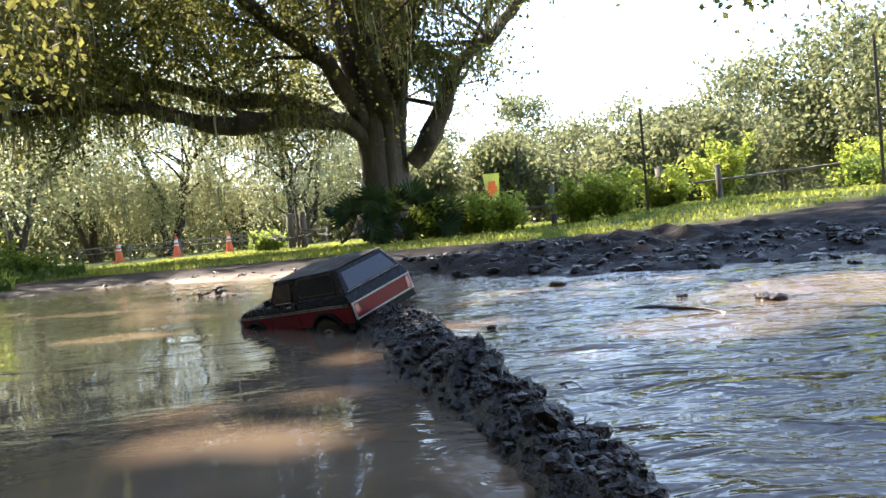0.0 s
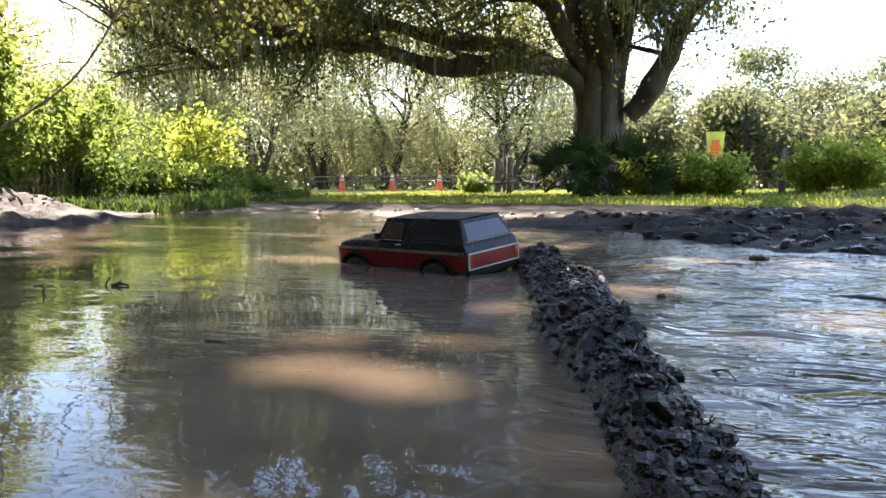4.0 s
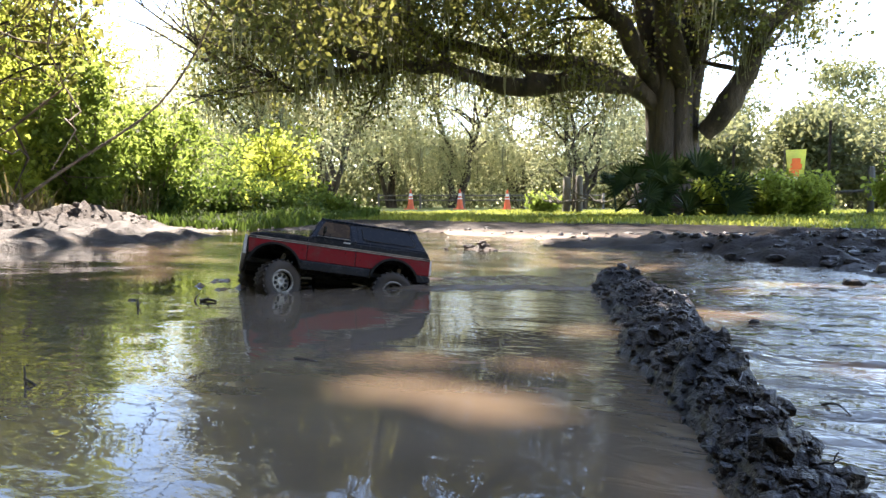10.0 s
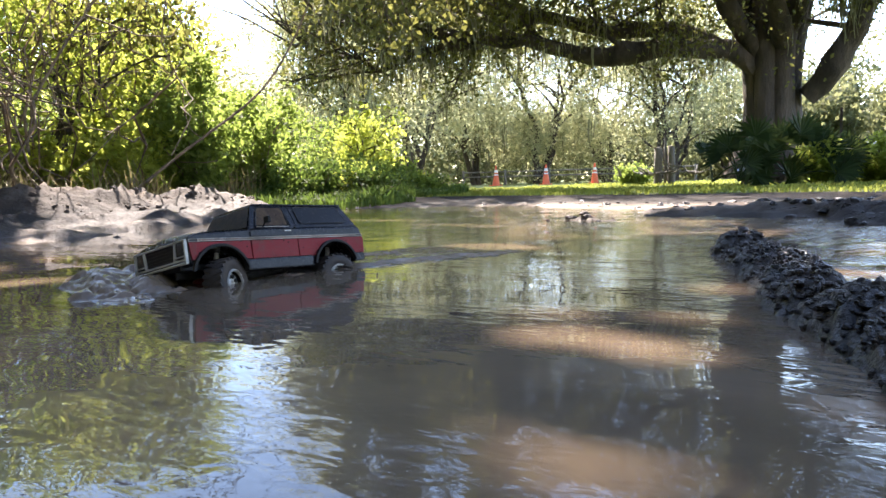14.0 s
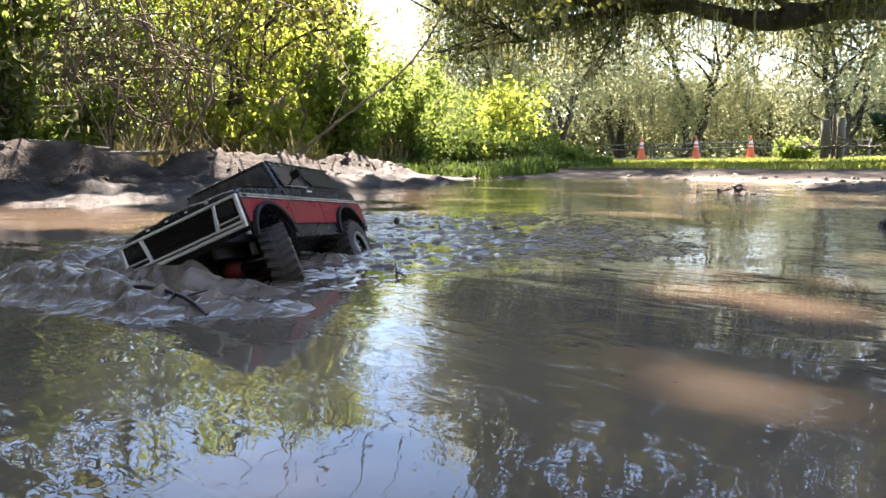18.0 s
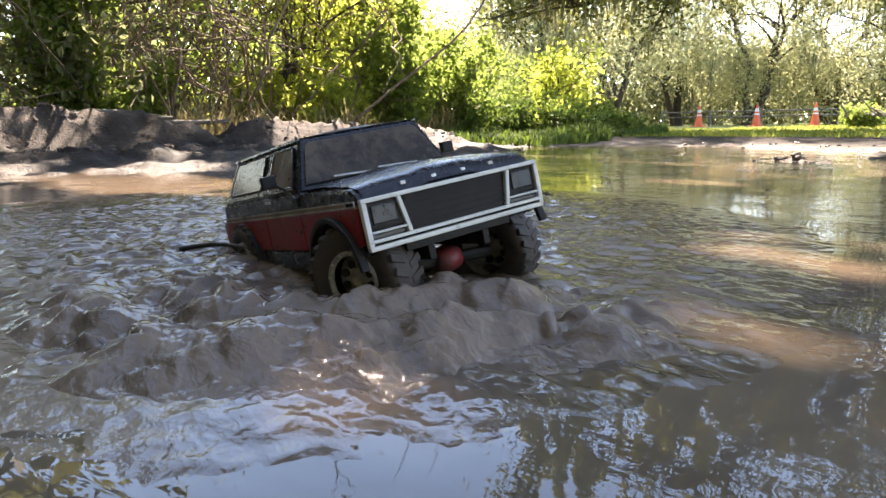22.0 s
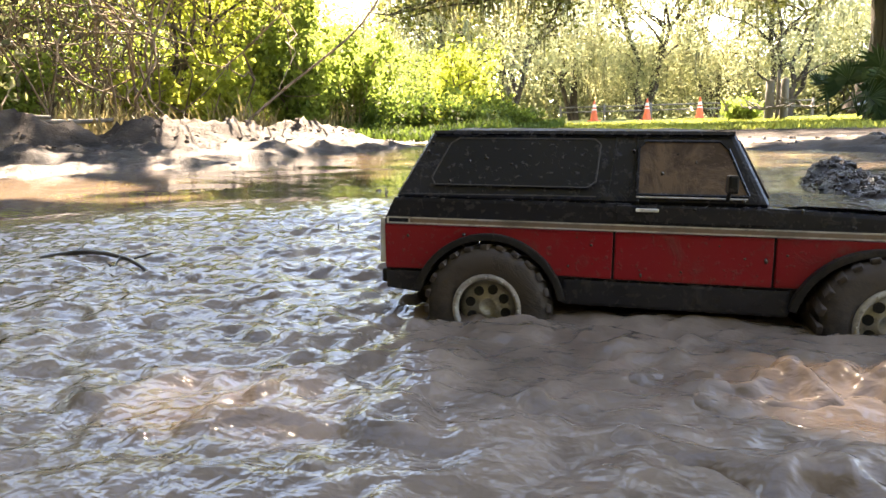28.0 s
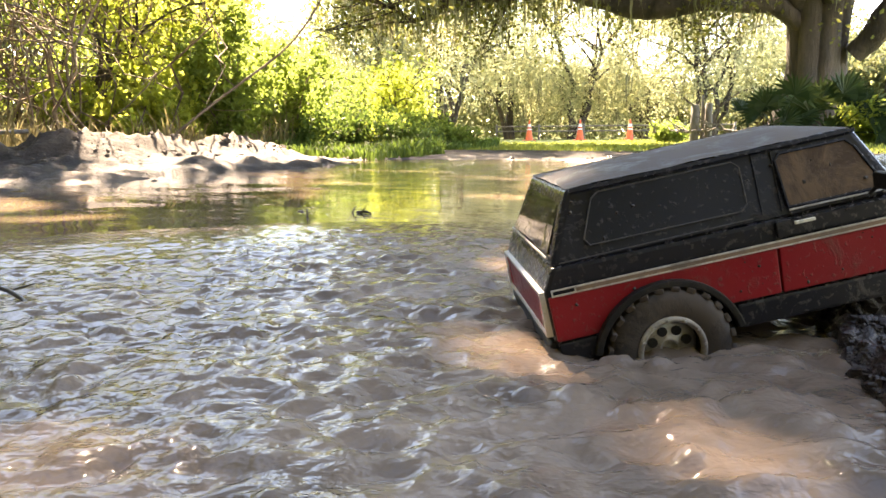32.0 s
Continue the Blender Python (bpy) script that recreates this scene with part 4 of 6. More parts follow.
def soften(bm, w=0.003, seg=2, angle=28):
    es = [e for e in bm.edges if len(e.link_faces) == 2 and e.calc_face_angle(0) > radians(angle)]
    if es:
        bmesh.ops.bevel(bm, geom=es, offset=w, segments=seg, affect='EDGES', profile=0.6, clamp_overlap=True)
    return bm


def prism(profile, y0, y1, w=0.0):
    """A side outline (x, z) drawn through from y0 to y1."""
    bm = bmesh.new()
    a = [bm.verts.new((x, y0, z)) for x, z in profile]
    b = [bm.verts.new((x, y1, z)) for x, z in profile]
    n = len(profile)
    bm.faces.new(a)
    bm.faces.new(b[::-1])
    for i in range(n):
        bm.faces.new((a[(i + 1) % n], a[i], b[i], b[(i + 1) % n]))
    bmesh.ops.recalc_face_normals(bm, faces=bm.faces)
    return soften(bm, w) if w else bm


def box(x0, x1, y0, y1, z0, z1, w=0.0, bm=None, m=None):
    """A box, with softened edges if w is given."""
    own = bm is None
    bm = bm or bmesh.new()
    vs = [bm.verts.new((x, y, z)) for x in (x0, x1) for y in (y0, y1) for z in (z0, z1)]
    if m is not None:
        for v in vs:
            v.co = m @ v.co
    for q in ((0, 1, 3, 2), (4, 6, 7, 5), (0, 4, 5, 1), (2, 3, 7, 6), (0, 2, 6, 4), (1, 5, 7, 3)):
        bm.faces.new([vs[i] for i in q])
    if own:
        bmesh.ops.recalc_face_normals(bm, faces=bm.faces)
        if w:
            soften(bm, w)
    return bm


def slab(corners, out, thick, w=0.0):
    """A plate on four or more corners, raised along out."""
    bm = bmesh.new()
    o = Vector(out).normalized() * thick
    a = [bm.verts.new(Vector(c)) for c in corners]
    b = [bm.verts.new(Vector(c) + o) for c in corners]
    n = len(corners)
    bm.faces.new(a)
    bm.faces.new(b)
    for i in range(n):
        bm.faces.new((a[i], a[(i + 1) % n], b[(i + 1) % n], b[i]))
    bmesh.ops.recalc_face_normals(bm, faces=bm.faces)
    return soften(bm, w, 1) if w else bm


def lathe(profile, n=28, axis="y", bm=None):
    """A ring body from (offset along the axle, radius) pairs."""
    bm = bm or bmesh.new()
    rings = [[bm.verts.new((r * math.cos(2 * math.pi * k / n), o, r * math.sin(2 * math.pi * k / n))) for k in range(n)] for o, r in profile]
    for a, b in zip(rings, rings[1:]):
        for k in range(n):
            bm.faces.new((a[k], a[(k + 1) % n], b[(k + 1) % n], b[k]))
    bmesh.ops.recalc_face_normals(bm, faces=bm.faces)
    return bm


def rod(a, b, r, n=10, bm=None):
    a, b = Vector(a), Vector(b)
    bm = bm or bmesh.new()
    q = (b - a).to_track_quat("Z", "Y").to_matrix()
    rings = []
    for c in (a, b):
        rings.append([bm.verts.new(c + q @ Vector((r * math.cos(6.2832 * k / n), r * math.sin(6.2832 * k / n), 0))) for k in range(n)])
    for k in range(n):
        bm.faces.new((rings[0][k], rings[0][(k + 1) % n], rings[1][(k + 1) % n], rings[1][k]))
    bm.faces.new(rings[0][::-1])
    bm.faces.new(rings[1])
    return bm


def lumps_np(centres, radii, rng, squash=0.7):
    """Many clods in one soup of quads: each a jittered cube-sphere."""
    base = np.array([(x, y, z) for x in (-1, 0, 1) for y in (-1, 0, 1) for z in (-1, 0, 1) if (x, y, z) != (0, 0, 0)], float)
    base /= np.linalg.norm(base, axis=1, keepdims=True)
    key = {tuple(np.sign(np.round(p * 3)).astype(int)): i for i, p in enumerate(base)}
    quads = []
    for ax in range(3):
        for s in (-1, 1):
            for i in (-1, 0):
                for j in (-1, 0):
                    q = []
                    for di, dj in ((0, 0), (1, 0), (1, 1), (0, 1)):
                        p = [0, 0, 0]
                        p[ax], p[(ax + 1) % 3], p[(ax + 2) % 3] = s, i + di, j + dj
                        q.append(key[tuple(p)])
                    quads.append(q if s > 0 else q[::-1])
    quads = np.array(quads)
    n, k = len(centres), len(base)
    jit = 0.65 + 0.7 * rng.random((n, k, 1))
    sc = np.asarray(radii)[:, None, None] * (0.7 + 0.6 * rng.random((n, 1, 3))) * (1, 1, squash)
    v = np.asarray(centres)[:, None] + base[None] * jit * sc
    f = quads[None] + (np.arange(n) * k)[:, None, None]
    return v.reshape(-1, 3), f.reshape(-1, 4)


RW, AXLE_Z, REAR_X, FRONT_X, TRACK = 0.060, 0.067, -0.151, 0.170, 0.098
W = 0.112


def arch(cx, r, a0, a1, n=12, cz=0.069):
    return [(cx + r * math.cos(radians(a0 + (a1 - a0) * k / n)), cz + r * math.sin(radians(a0 + (a1 - a0) * k / n))) for k in range(n + 1)]


def cabin_y(z, side):
    return side * (0.1065 - (z - 0.172) / 0.060 * 0.0245)


def truck_wheel(truck, x, side):
    """A wheel on its hub: chunky tyre, metal rim with holes, pale bead ring and bolts."""
    hub = new("wheel")
    hub.parent = truck
    hub.location = (x, side * TRACK, AXLE_Z)
    s = side
    tyre = lathe([(-0.020, 0.0295), (-0.0235, 0.038), (-0.0235, 0.048), (-0.021, 0.0545), (-0.016, 0.057), (0, 0.058), (0.016, 0.057), (0.021, 0.0545), (0.0235, 0.048), (0.0235, 0.038), (0.020, 0.0295)], 36)
    lugs = []
    for k in range(24):
        for row, off in ((-1, 0.0), (1, 0.5)):
            a = 2 * math.pi * (k + off) / 24
            m = Matrix.Rotation(-a, 4, 'Y') @ Matrix.Translation((0.057, row * 0.0125, 0)) @ Matrix.Rotation(row * 0.35, 4, 'X')
            lugs.append(m)
    bmesh.ops.recalc_face_normals(tyre, faces=tyre.faces)
    tyre = part("tyre", tyre, MAT_RUBBER, hub, "muddy black tyre with chunky lugs", True)
    first = part("lug", box(-0.003, 0.0018, -0.0105, 0.0105, -0.0040, 0.0040, 0.0014), MAT_RUBBER, tyre)
    first.matrix_local = lugs[0]
    for m in lugs[1:]:
        lug = new("lug", first.data)
        lug.parent = tyre
        lug.matrix_local = m
    rim = lathe([(-0.018 * s, 0.0295), (0.006 * s, 0.0278), (0.013 * s, 0.0225), (0.0112 * s, 0.0108), (0.0135 * s, 0.0092), (0.0135 * s, 0.0068), (0.009 * s, 0.0058), (0.009 * s, 0.0)], 28)
    part("rim", rim, MAT_RIM, hub, "", True)
    ring = lathe([(0.0195 * s, 0.0262), (0.0225 * s, 0.0270), (0.0242 * s, 0.0290), (0.0232 * s, 0.0314), (0.0195 * s, 0.0322)], 36)
    part("bead_ring", ring, MAT_BEAD, hub, "pale scuffed bead ring", True)
    for k in range(8):
        a = 2 * math.pi * k / 8
        c = Vector((math.cos(a) * 0.0170, 0, math.sin(a) * 0.0170))
        part("rim_hole", rod(c + Vector((0, 0.006 * s, 0)), c + Vector((0, 0.0142 * s, 0)), 0.0046, 12), MAT_DARK, hub)
    for k in range(12):
        a = 2 * math.pi * (k + 0.5) / 12
        c = Vector((math.cos(a) * 0.0288, 0, math.sin(a) * 0.0288))
        part("bolt", rod(c + Vector((0, 0.020 * s, 0)), c + Vector((0, 0.0252 * s, 0)), 0.0013, 6), MAT_RIM, hub)
    return hub


def build_truck():
    t = new("model_truck")
    tagged(t, "muddy black and red radio-controlled off-road truck in the pond", "model truck")
    # shell
    low = [(-0.251, 0.086), (-0.219, 0.082)] + arch(REAR_X, 0.066, 160, 8) + [(-0.070, 0.080), (0.092, 0.080)] + arch(FRONT_X, 0.066, 170, 23) + [(0.236, 0.100), (0.242, 0.106), (0.242, 0.151), (0.235, 0.1590), (0.222, 0.1645), (0.086, 0.1705), (-0.244, 0.1715), (-0.2535, 0.150)]
    part("body_shell", prism(low, -W + 0.004, W - 0.004, 0.004), MAT_BLACK, t, "muddy black body shell")
    for s in (1, -1):
        y0, y1 = (W - 0.006) * s, W * s
        quarter = [(-0.250, 0.104)] + arch(REAR_X, 0.067, 148, 32) + [(-0.042, 0.104), (-0.042, 0.1455), (-0.2515, 0.1455)]
        door = [(-0.040, 0.104), (0.088, 0.104), (0.088, 0.1455), (-0.040, 0.1455)]
        fender = [(0.090, 0.104)] + arch(FRONT_X, 0.067, 148, 34) + [(0.236, 0.108), (0.2405, 0.1455), (0.090, 0.1455)]
        for nm, pr in (("rear_quarter", quarter), ("door_panel", door), ("front_fender", fender)):
            part(nm, prism(pr, min(y0, y1), max(y0, y1), 0.0012), MAT_RED, t, "red painted lower panel")
        upper = [(-0.040, 0.1545), (0.088, 0.1545), (0.088, 0.1655), (0.078, 0.169), (-0.040, 0.169)]
        part("door_upper", prism(upper, min(y0, y1) , max(y0, y1) - 0.001 if s > 0 else max(y0, y1), 0.001), MAT_BLACK, t)
        part("rocker", box(-0.084, 0.103, min(y0, y1), max(y0, y1), 0.079, 0.1025, 0.003), MAT_BLACK, t)
        part("rear_valance", prism([(-0.249, 0.085), (-0.216, 0.082), (-0.209, 0.1025), (-0.2495, 0.1025)], min(y0, y1), max(y0, y1), 0.002), MAT_BLACK, t)
        ys = sorted((W * s, (W + 0.0013) * s))
        part("side_stripe", box(-0.226, 0.218, *ys, 0.1478, 0.1512), MAT_TAN, t, "scratched tan stripe")
        ys = sorted((W * s, (W + 0.0017) * s))
        for z in (0.1471, 0.1521):
            part("stripe_edge", box(-0.2485, 0.241, *ys, z - 0.0006, z + 0.0006), MAT_STRIPE, t, "worn pale edge of the stripe")
        for x in (-0.2480, -0.2270, 0.2190, 0.2405):
            part("marker_edge", box(x - 0.0006, x + 0.0006, *ys, 0.1471, 0.1521), MAT_STRIPE, t)
        for cx in (REAR_X, FRONT_X):
            o, i = arch(cx, 0.0715, 166, 12, 20), arch(cx, 0.0650, 166, 12, 20)
            part("wheel_flare", prism(o + i[::-1], min((W - 0.002) * s, (W + 0.007) * s), max((W - 0.002) * s, (W + 0.007) * s), 0.0015), MAT_DARK, t, "black plastic wheel flare")
        # windows
        def onside(pts):
            return [(x, cabin_y(z, s), z) for x, z in pts]
        out = (0, s, 0.4)
        quarter_glass = [(-0.205, 0.183), (-0.066, 0.183), (-0.059, 0.188), (-0.056, 0.221), (-0.062, 0.226), (-0.186, 0.226), (-0.194, 0.221), (-0.209, 0.189)]
        door_glass = [(-0.0235, 0.1785), (0.0670, 0.1785), (0.0510, 0.218), (0.0445, 0.2245), (-0.0175, 0.2245), (-0.0230, 0.219)]
        part("quarter_window", slab(onside(quarter_glass), out, 0.0012, 0.0006), MAT_GLASS, t, "mud-splashed smoked side window")
        part("door_window", slab(onside(door_glass), out, 0.0012, 0.0006), MAT_TAN_GLASS, t, "door window under a brown film of mud")
        for nm, ring, r_, m_ in (("window_trim", quarter_glass, 0.0008, MAT_SEAL), ("door_window_trim", door_glass, 0.0013, MAT_BLACK)):
            bm = bmesh.new()
            pts = [Vector(q) + Vector((0, s * 0.0012, 0.0004)) for q in onside(ring)]
            for q0, q1 in zip(pts, pts[1:] + pts[:1]):
                rod(q0, q1, r_, 6, bm)
            part(nm, bm, m_, t)
        part("window_sill", rod(*[Vector(q) + Vector((0, s * 0.0018, 0)) for q in onside([(-0.024, 0.1765), (0.066, 0.1765)])], 0.0009, 6), MAT_STRIPE, t, "thin dull metal window sill")
        part("body_crease", rod((-0.236, s * 0.1085, 0.1742), (-0.058, s * 0.1072, 0.1758), 0.0007, 6), MAT_SEAL, t)
        for x in (-0.048, -0.030):
            part("pillar_seam", rod(*[Vector(q) + Vector((0, s * 0.0004, 0)) for q in onside([(x, 0.176), (x + 0.006, 0.2285)])], 0.0006, 6), MAT_DARK, t)
        part("roof_gutter", slab(onside([(-0.211, 0.2295), (0.056, 0.2295), (0.056, 0.2325), (-0.211, 0.2325)]), out, 0.0032), MAT_BLACK, t)
        part("door_handle", box(-0.024, -0.005, min((W - 0.002) * s, (W + 0.002) * s), max((W - 0.002) * s, (W + 0.002) * s), 0.1640, 0.1670, 0.0008), MAT_CHROME, t, "dull metal door handle")
        mir = part("mirror", box(0.046, 0.054, min(0.118 * s, 0.136 * s), max(0.118 * s, 0.136 * s), 0.182, 0.197, 0.002), MAT_DARK, t, "black door mirror")
        part("mirror_arm", rod((0.050, 0.108 * s, 0.176), (0.050, 0.122 * s, 0.186), 0.0018), MAT_DARK, mir)
        # thrown specks of mud
        rs_ = np.random.RandomState(33 + s)
        k = 110
        px, pz = -0.235 + 0.47 * rs_.random(k), 0.108 + 0.115 * rs_.random(k)
        pz = np.where(px > 0.07, np.minimum(pz, 0.168), pz)
        py = np.where(pz < 0.170, W * s, cabin_y(pz, s) + 0.001 * s)
        vv, ff = lumps_np(np.stack([px, py, pz], 1), 0.0005 + 0.0016 * rs_.random(k) ** 3, rs_, 1.0)
        tagged(part_np("mud_speck", vv, ff, MAT_SPECK, t, "specks of thrown mud"), kind="stuff")
    # hood and cowl
    hood = bmesh.new()
    secs = [(0.084, 0.1735, 0.103), (0.11, 0.1765, 0.103), (0.17, 0.1745, 0.1025), (0.214, 0.1705, 0.102), (0.230, 0.1675, 0.102), (0.238, 0.163, 0.102), (0.2425, 0.153, 0.1025)]
    rows = []
    for x, z, w_ in secs:
        rows.append([hood.verts.new((x, y * w_, z - 0.0015 * abs(y) ** 3 - (0.0025 if abs(y) == 1 else 0) + (0.003 if abs(y) < 0.3 else 0))) for y in (-1, -0.75, -0.4, -0.25, 0, 0.25, 0.4, 0.75, 1)])
    for a, b in zip(rows, rows[1:]):
        for k in range(8):
            hood.faces.new((a[k], b[k], b[k + 1], a[k + 1]))
    part("hood", hood, MAT_BLACK, t, "black hood speckled with mud", True)
    for k in range(4):
        y = -0.055 + 0.0367 * k
        part("hood_badge", box(0.2385, 0.2412, y - 0.0028, y + 0.0028, 0.1585, 0.1620, 0.0006), MAT_CHROME, t, "small pale badge shape")
    for y in (-0.03, 0.03):
        part("wiper", rod((0.0835, y - 0.028, 0.1815), (0.0860, y + 0.026, 0.1785), 0.0013, 6), MAT_CHROME, t, "pale wiper blade")
    # cabin
    cab = bmesh.new()
    lows = [(-0.2445, 0.1065), (0.086, 0.1055)]
    tops = [(-0.2135, 0.080), (0.057, 0.081)]
    v = {}
    for i, (x, y) in enumerate(lows):
        for s in (1, -1):
            v[("l", i, s)] = cab.verts.new((x, y * s, 0.170))
    for i, (x, y) in enumerate(tops):
        for s in (1, -1):
            v[("t", i, s)] = cab.verts.new((x, y * s, 0.2335))
    for q in ([("l", 0, 1), ("l", 1, 1), ("t", 1, 1), ("t", 0, 1)], [("l", 0, -1), ("l", 1, -1), ("t", 1, -1), ("t", 0, -1)], [("l", 0, 1), ("l", 0, -1), ("t", 0, -1), ("t", 0, 1)],
              [("l", 1, 1), ("l", 1, -1), ("t", 1, -1), ("t", 1, 1)], [("t", 0, 1), ("t", 1, 1), ("t", 1, -1), ("t", 0, -1)], [("l", 0, 1), ("l", 1, 1), ("l", 1, -1), ("l", 0, -1)]):
        cab.faces.new([v[k] for k in q])
    bmesh.ops.recalc_face_normals(cab, faces=cab.faces)
    part("hardtop", soften(cab, 0.006, 3), MAT_BLACK, t, "black hardtop streaked with mud")
    roof = bmesh.new()
    rows = []
    for x in np.linspace(-0.213, 0.056, 12):
        rows.append([roof.verts.new((x, y * 0.078, 0.2337 + 0.0055 * (1 - y * y) * min(1, (0.058 - x) / 0.03, (x + 0.215) / 0.03 + 0.15) + 0.0012 * noise.noise((x * 40, y * 4, 3.0)))) for y in np.linspace(-1, 1, 9)])
    for a, b in zip(rows, rows[1:]):
        for k in range(8):
            roof.faces.new((a[k], b[k], b[k + 1], a[k + 1]))
    part("roof_panel", roof, MAT_ROOF, t, "roof caked with brown mud", True)
    ws = lambda y, u: (0.0860 - 0.0275 * u, y * (0.097 - 0.022 * u), 0.174 + 0.057 * u)
    part("windshield", slab([ws(-1, 0.06), ws(1, 0.06), ws(1, 0.86), ws(0.94, 0.93), ws(-0.94, 0.93), ws(-1, 0.86)], (1, 0, 0.4), 0.0012, 0.0006), MAT_SCREEN, t, "windshield dulled by dried mud")
    rs = lambda y, u: (-0.2440 + 0.0315 * u, y * (0.098 - 0.022 * u), 0.173 + 0.058 * u)
    part("rear_window", slab([rs(-0.9, 0.1), rs(0.9, 0.1), rs(0.9, 0.85), rs(-0.9, 0.85)], (-1, 0, 0.5), 0.0015, 0.0008), MAT_REAR, t, "dark shiny rear window")
    part("rear_window_sill", rod((rs(-0.9, 0.08)[0] - 0.002, -0.092, 0.1775), (rs(0.9, 0.08)[0] - 0.002, 0.092, 0.1775), 0.0012, 6), MAT_STRIPE, t)
    # rear face
    part("tailgate", box(-0.2560, -0.2500, -0.098, 0.098, 0.110, 0.148, 0.0015), MAT_RED, t, "red tailgate panel in a pale trim")
    for z in (0.1095, 0.1487):
        part("tailgate_trim", box(-0.2580, -0.2510, -0.1040, 0.1040, z - 0.0016, z + 0.0016), MAT_CHROME, t)
    for s in (1, -1):
        part("tailgate_trim", box(-0.2580, -0.2510, min(0.1010 * s, 0.1040 * s), max(0.1010 * s, 0.1040 * s), 0.111, 0.147), MAT_CHROME, t)
        part("tail_lamp", box(-0.2572, -0.2540, min(0.086 * s, 0.0995 * s), max(0.086 * s, 0.0995 * s), 0.114, 0.144, 0.001), MAT_TAIL, t, "red tail lamp lens")
    part("rear_bumper", box(-0.257, -0.243, -0.104, 0.104, 0.088, 0.102, 0.003), MAT_DARK, t)
    # front face
    part("grille_panel", box(0.2405, 0.2445, -0.105, 0.105, 0.110, 0.150, 0.001), MAT_GRILLE, t, "black grille with slats")
    for z in (0.1165, 0.1235, 0.1305, 0.1375, 0.1445):
        part("grille_slat", box(0.244, 0.2465, -0.061, 0.061, z - 0.0013, z + 0.0013), MAT_GRILLE, t)
    fr = lambda y0, y1, z0, z1: part("grille_frame", box(0.243, 0.2500, y0, y1, z0, z1, 0.001), MAT_CHROME, t, "off-white grille surround")
    fr(-0.1100, 0.1100, 0.1488, 0.1530)
    fr(-0.1100, 0.1100, 0.1085, 0.1120)
    for s in (1, -1):
        fr(*sorted((0.1045 * s, 0.1100 * s)), 0.1040, 0.1488)
        part("grille_divider", slab([(0.243, 0.0660 * s, 0.1490), (0.243, 0.0710 * s, 0.1490), (0.243, 0.0640 * s, 0.1120), (0.243, 0.0590 * s, 0.1120)], (1, 0, 0), 0.0068, 0.0008), MAT_CHROME, t, "off-white slanting grille divider")
        fr(*sorted((0.0650 * s, 0.1045 * s)), 0.1176, 0.1198)
        bz = part("headlamp_bezel", box(0.2435, 0.2462, *sorted((0.067 * s, 0.105 * s)), 0.1215, 0.1490, 0.0012), MAT_DARK, t)
        part("headlamp", box(0.2460, 0.2480, *sorted((0.073 * s, 0.100 * s)), 0.1265, 0.1450, 0.0012), MAT_LAMP, bz, "grey rectangular headlamp")
        part("turn_lamp", box(0.2435, 0.2470, *sorted((0.067 * s, 0.1045 * s)), 0.1125, 0.1170, 0.0008), MAT_LAMP, t)
    part("front_bumper", box(0.2420, 0.2500, -0.1095, 0.1095, 0.1010, 0.1060, 0.0016), MAT_CHROME, t, "off-white front bumper bar")
    # running gear
    for y in (-0.035, 0.035):
        part("chassis_rail", box(-0.235, 0.235, y - 0.004, y + 0.004, 0.076, 0.092, 0.001), MAT_DARK, t)
    part("gearbox", box(-0.06, 0.05, -0.03, 0.03, 0.066, 0.095, 0.004), MAT_DARK, t)
    part("floor_pan", box(-0.232, 0.240, -0.066, 0.066, 0.092, 0.104, 0.001), MAT_DARK, t)
    axles = []
    for x in (REAR_X, FRONT_X):
        axle = part("axle", rod((0, -0.080, 0), (0, 0.080, 0), 0.0075), MAT_DARK, t)
        axle.location = (x, 0, AXLE_Z)
        axles.append(axle)
        diff = part("differential", lathe([(-0.018, 0.0), (-0.016, 0.012), (0, 0.017), (0.016, 0.012), (0.018, 0.0)], 14), MAT_DIFF, axle, "red axle housing", True)
        diff.location = (0, 0.018, 0)
        for s in (1, -1):
            part("shock", rod((x - 0.012, 0.058 * s, AXLE_Z + 0.006), (x - 0.03, 0.05 * s, 0.128), 0.0055), MAT_CHROME, t, "pale shock absorber")
            part("link", rod((x, 0.045 * s, AXLE_Z - 0.006), (x * 0.35, 0.035 * s, 0.074), 0.0028), MAT_RIM, t)
    wheels = [truck_wheel(t, x, s) for x in (FRONT_X, REAR_X) for s in (1, -1)]
    return t, wheels, axles


truck, wheels, axles = build_truck()


# ---- the mud ridge and clods ----
def lump(bm, c, r, rng, squash=0.7, m=None):
    """A knobbly clod."""
    g = bmesh.ops.create_icosphere(bm, subdivisions=1, radius=1.0)["verts"]
    sc = Vector((r * (0.7 + 0.6 * rng.random()), r * (0.7 + 0.6 * rng.random()), r * squash * (0.7 + 0.6 * rng.random())))
    rot = Euler((rng.random() * 6, rng.random() * 6, rng.random() * 6)).to_matrix()
    for v in g:
        p = v.co * (0.75 + 0.5 * rng.random())
        p = rot @ p
        v.co = Vector(c) + Vector((p.x * sc.x, p.y * sc.y, p.z * sc.z))


RIDGE = [(0.315, 2.44), (0.35, 2.33), (0.415, 2.15), (0.47, 1.95), (0.52, 1.70), (0.56, 1.47), (0.605, 1.32), (0.642, 1.20), (0.668, 1.08), (0.69, 0.96), (0.72, 0.82), (0.76, 0.68), (0.82, 0.55)]


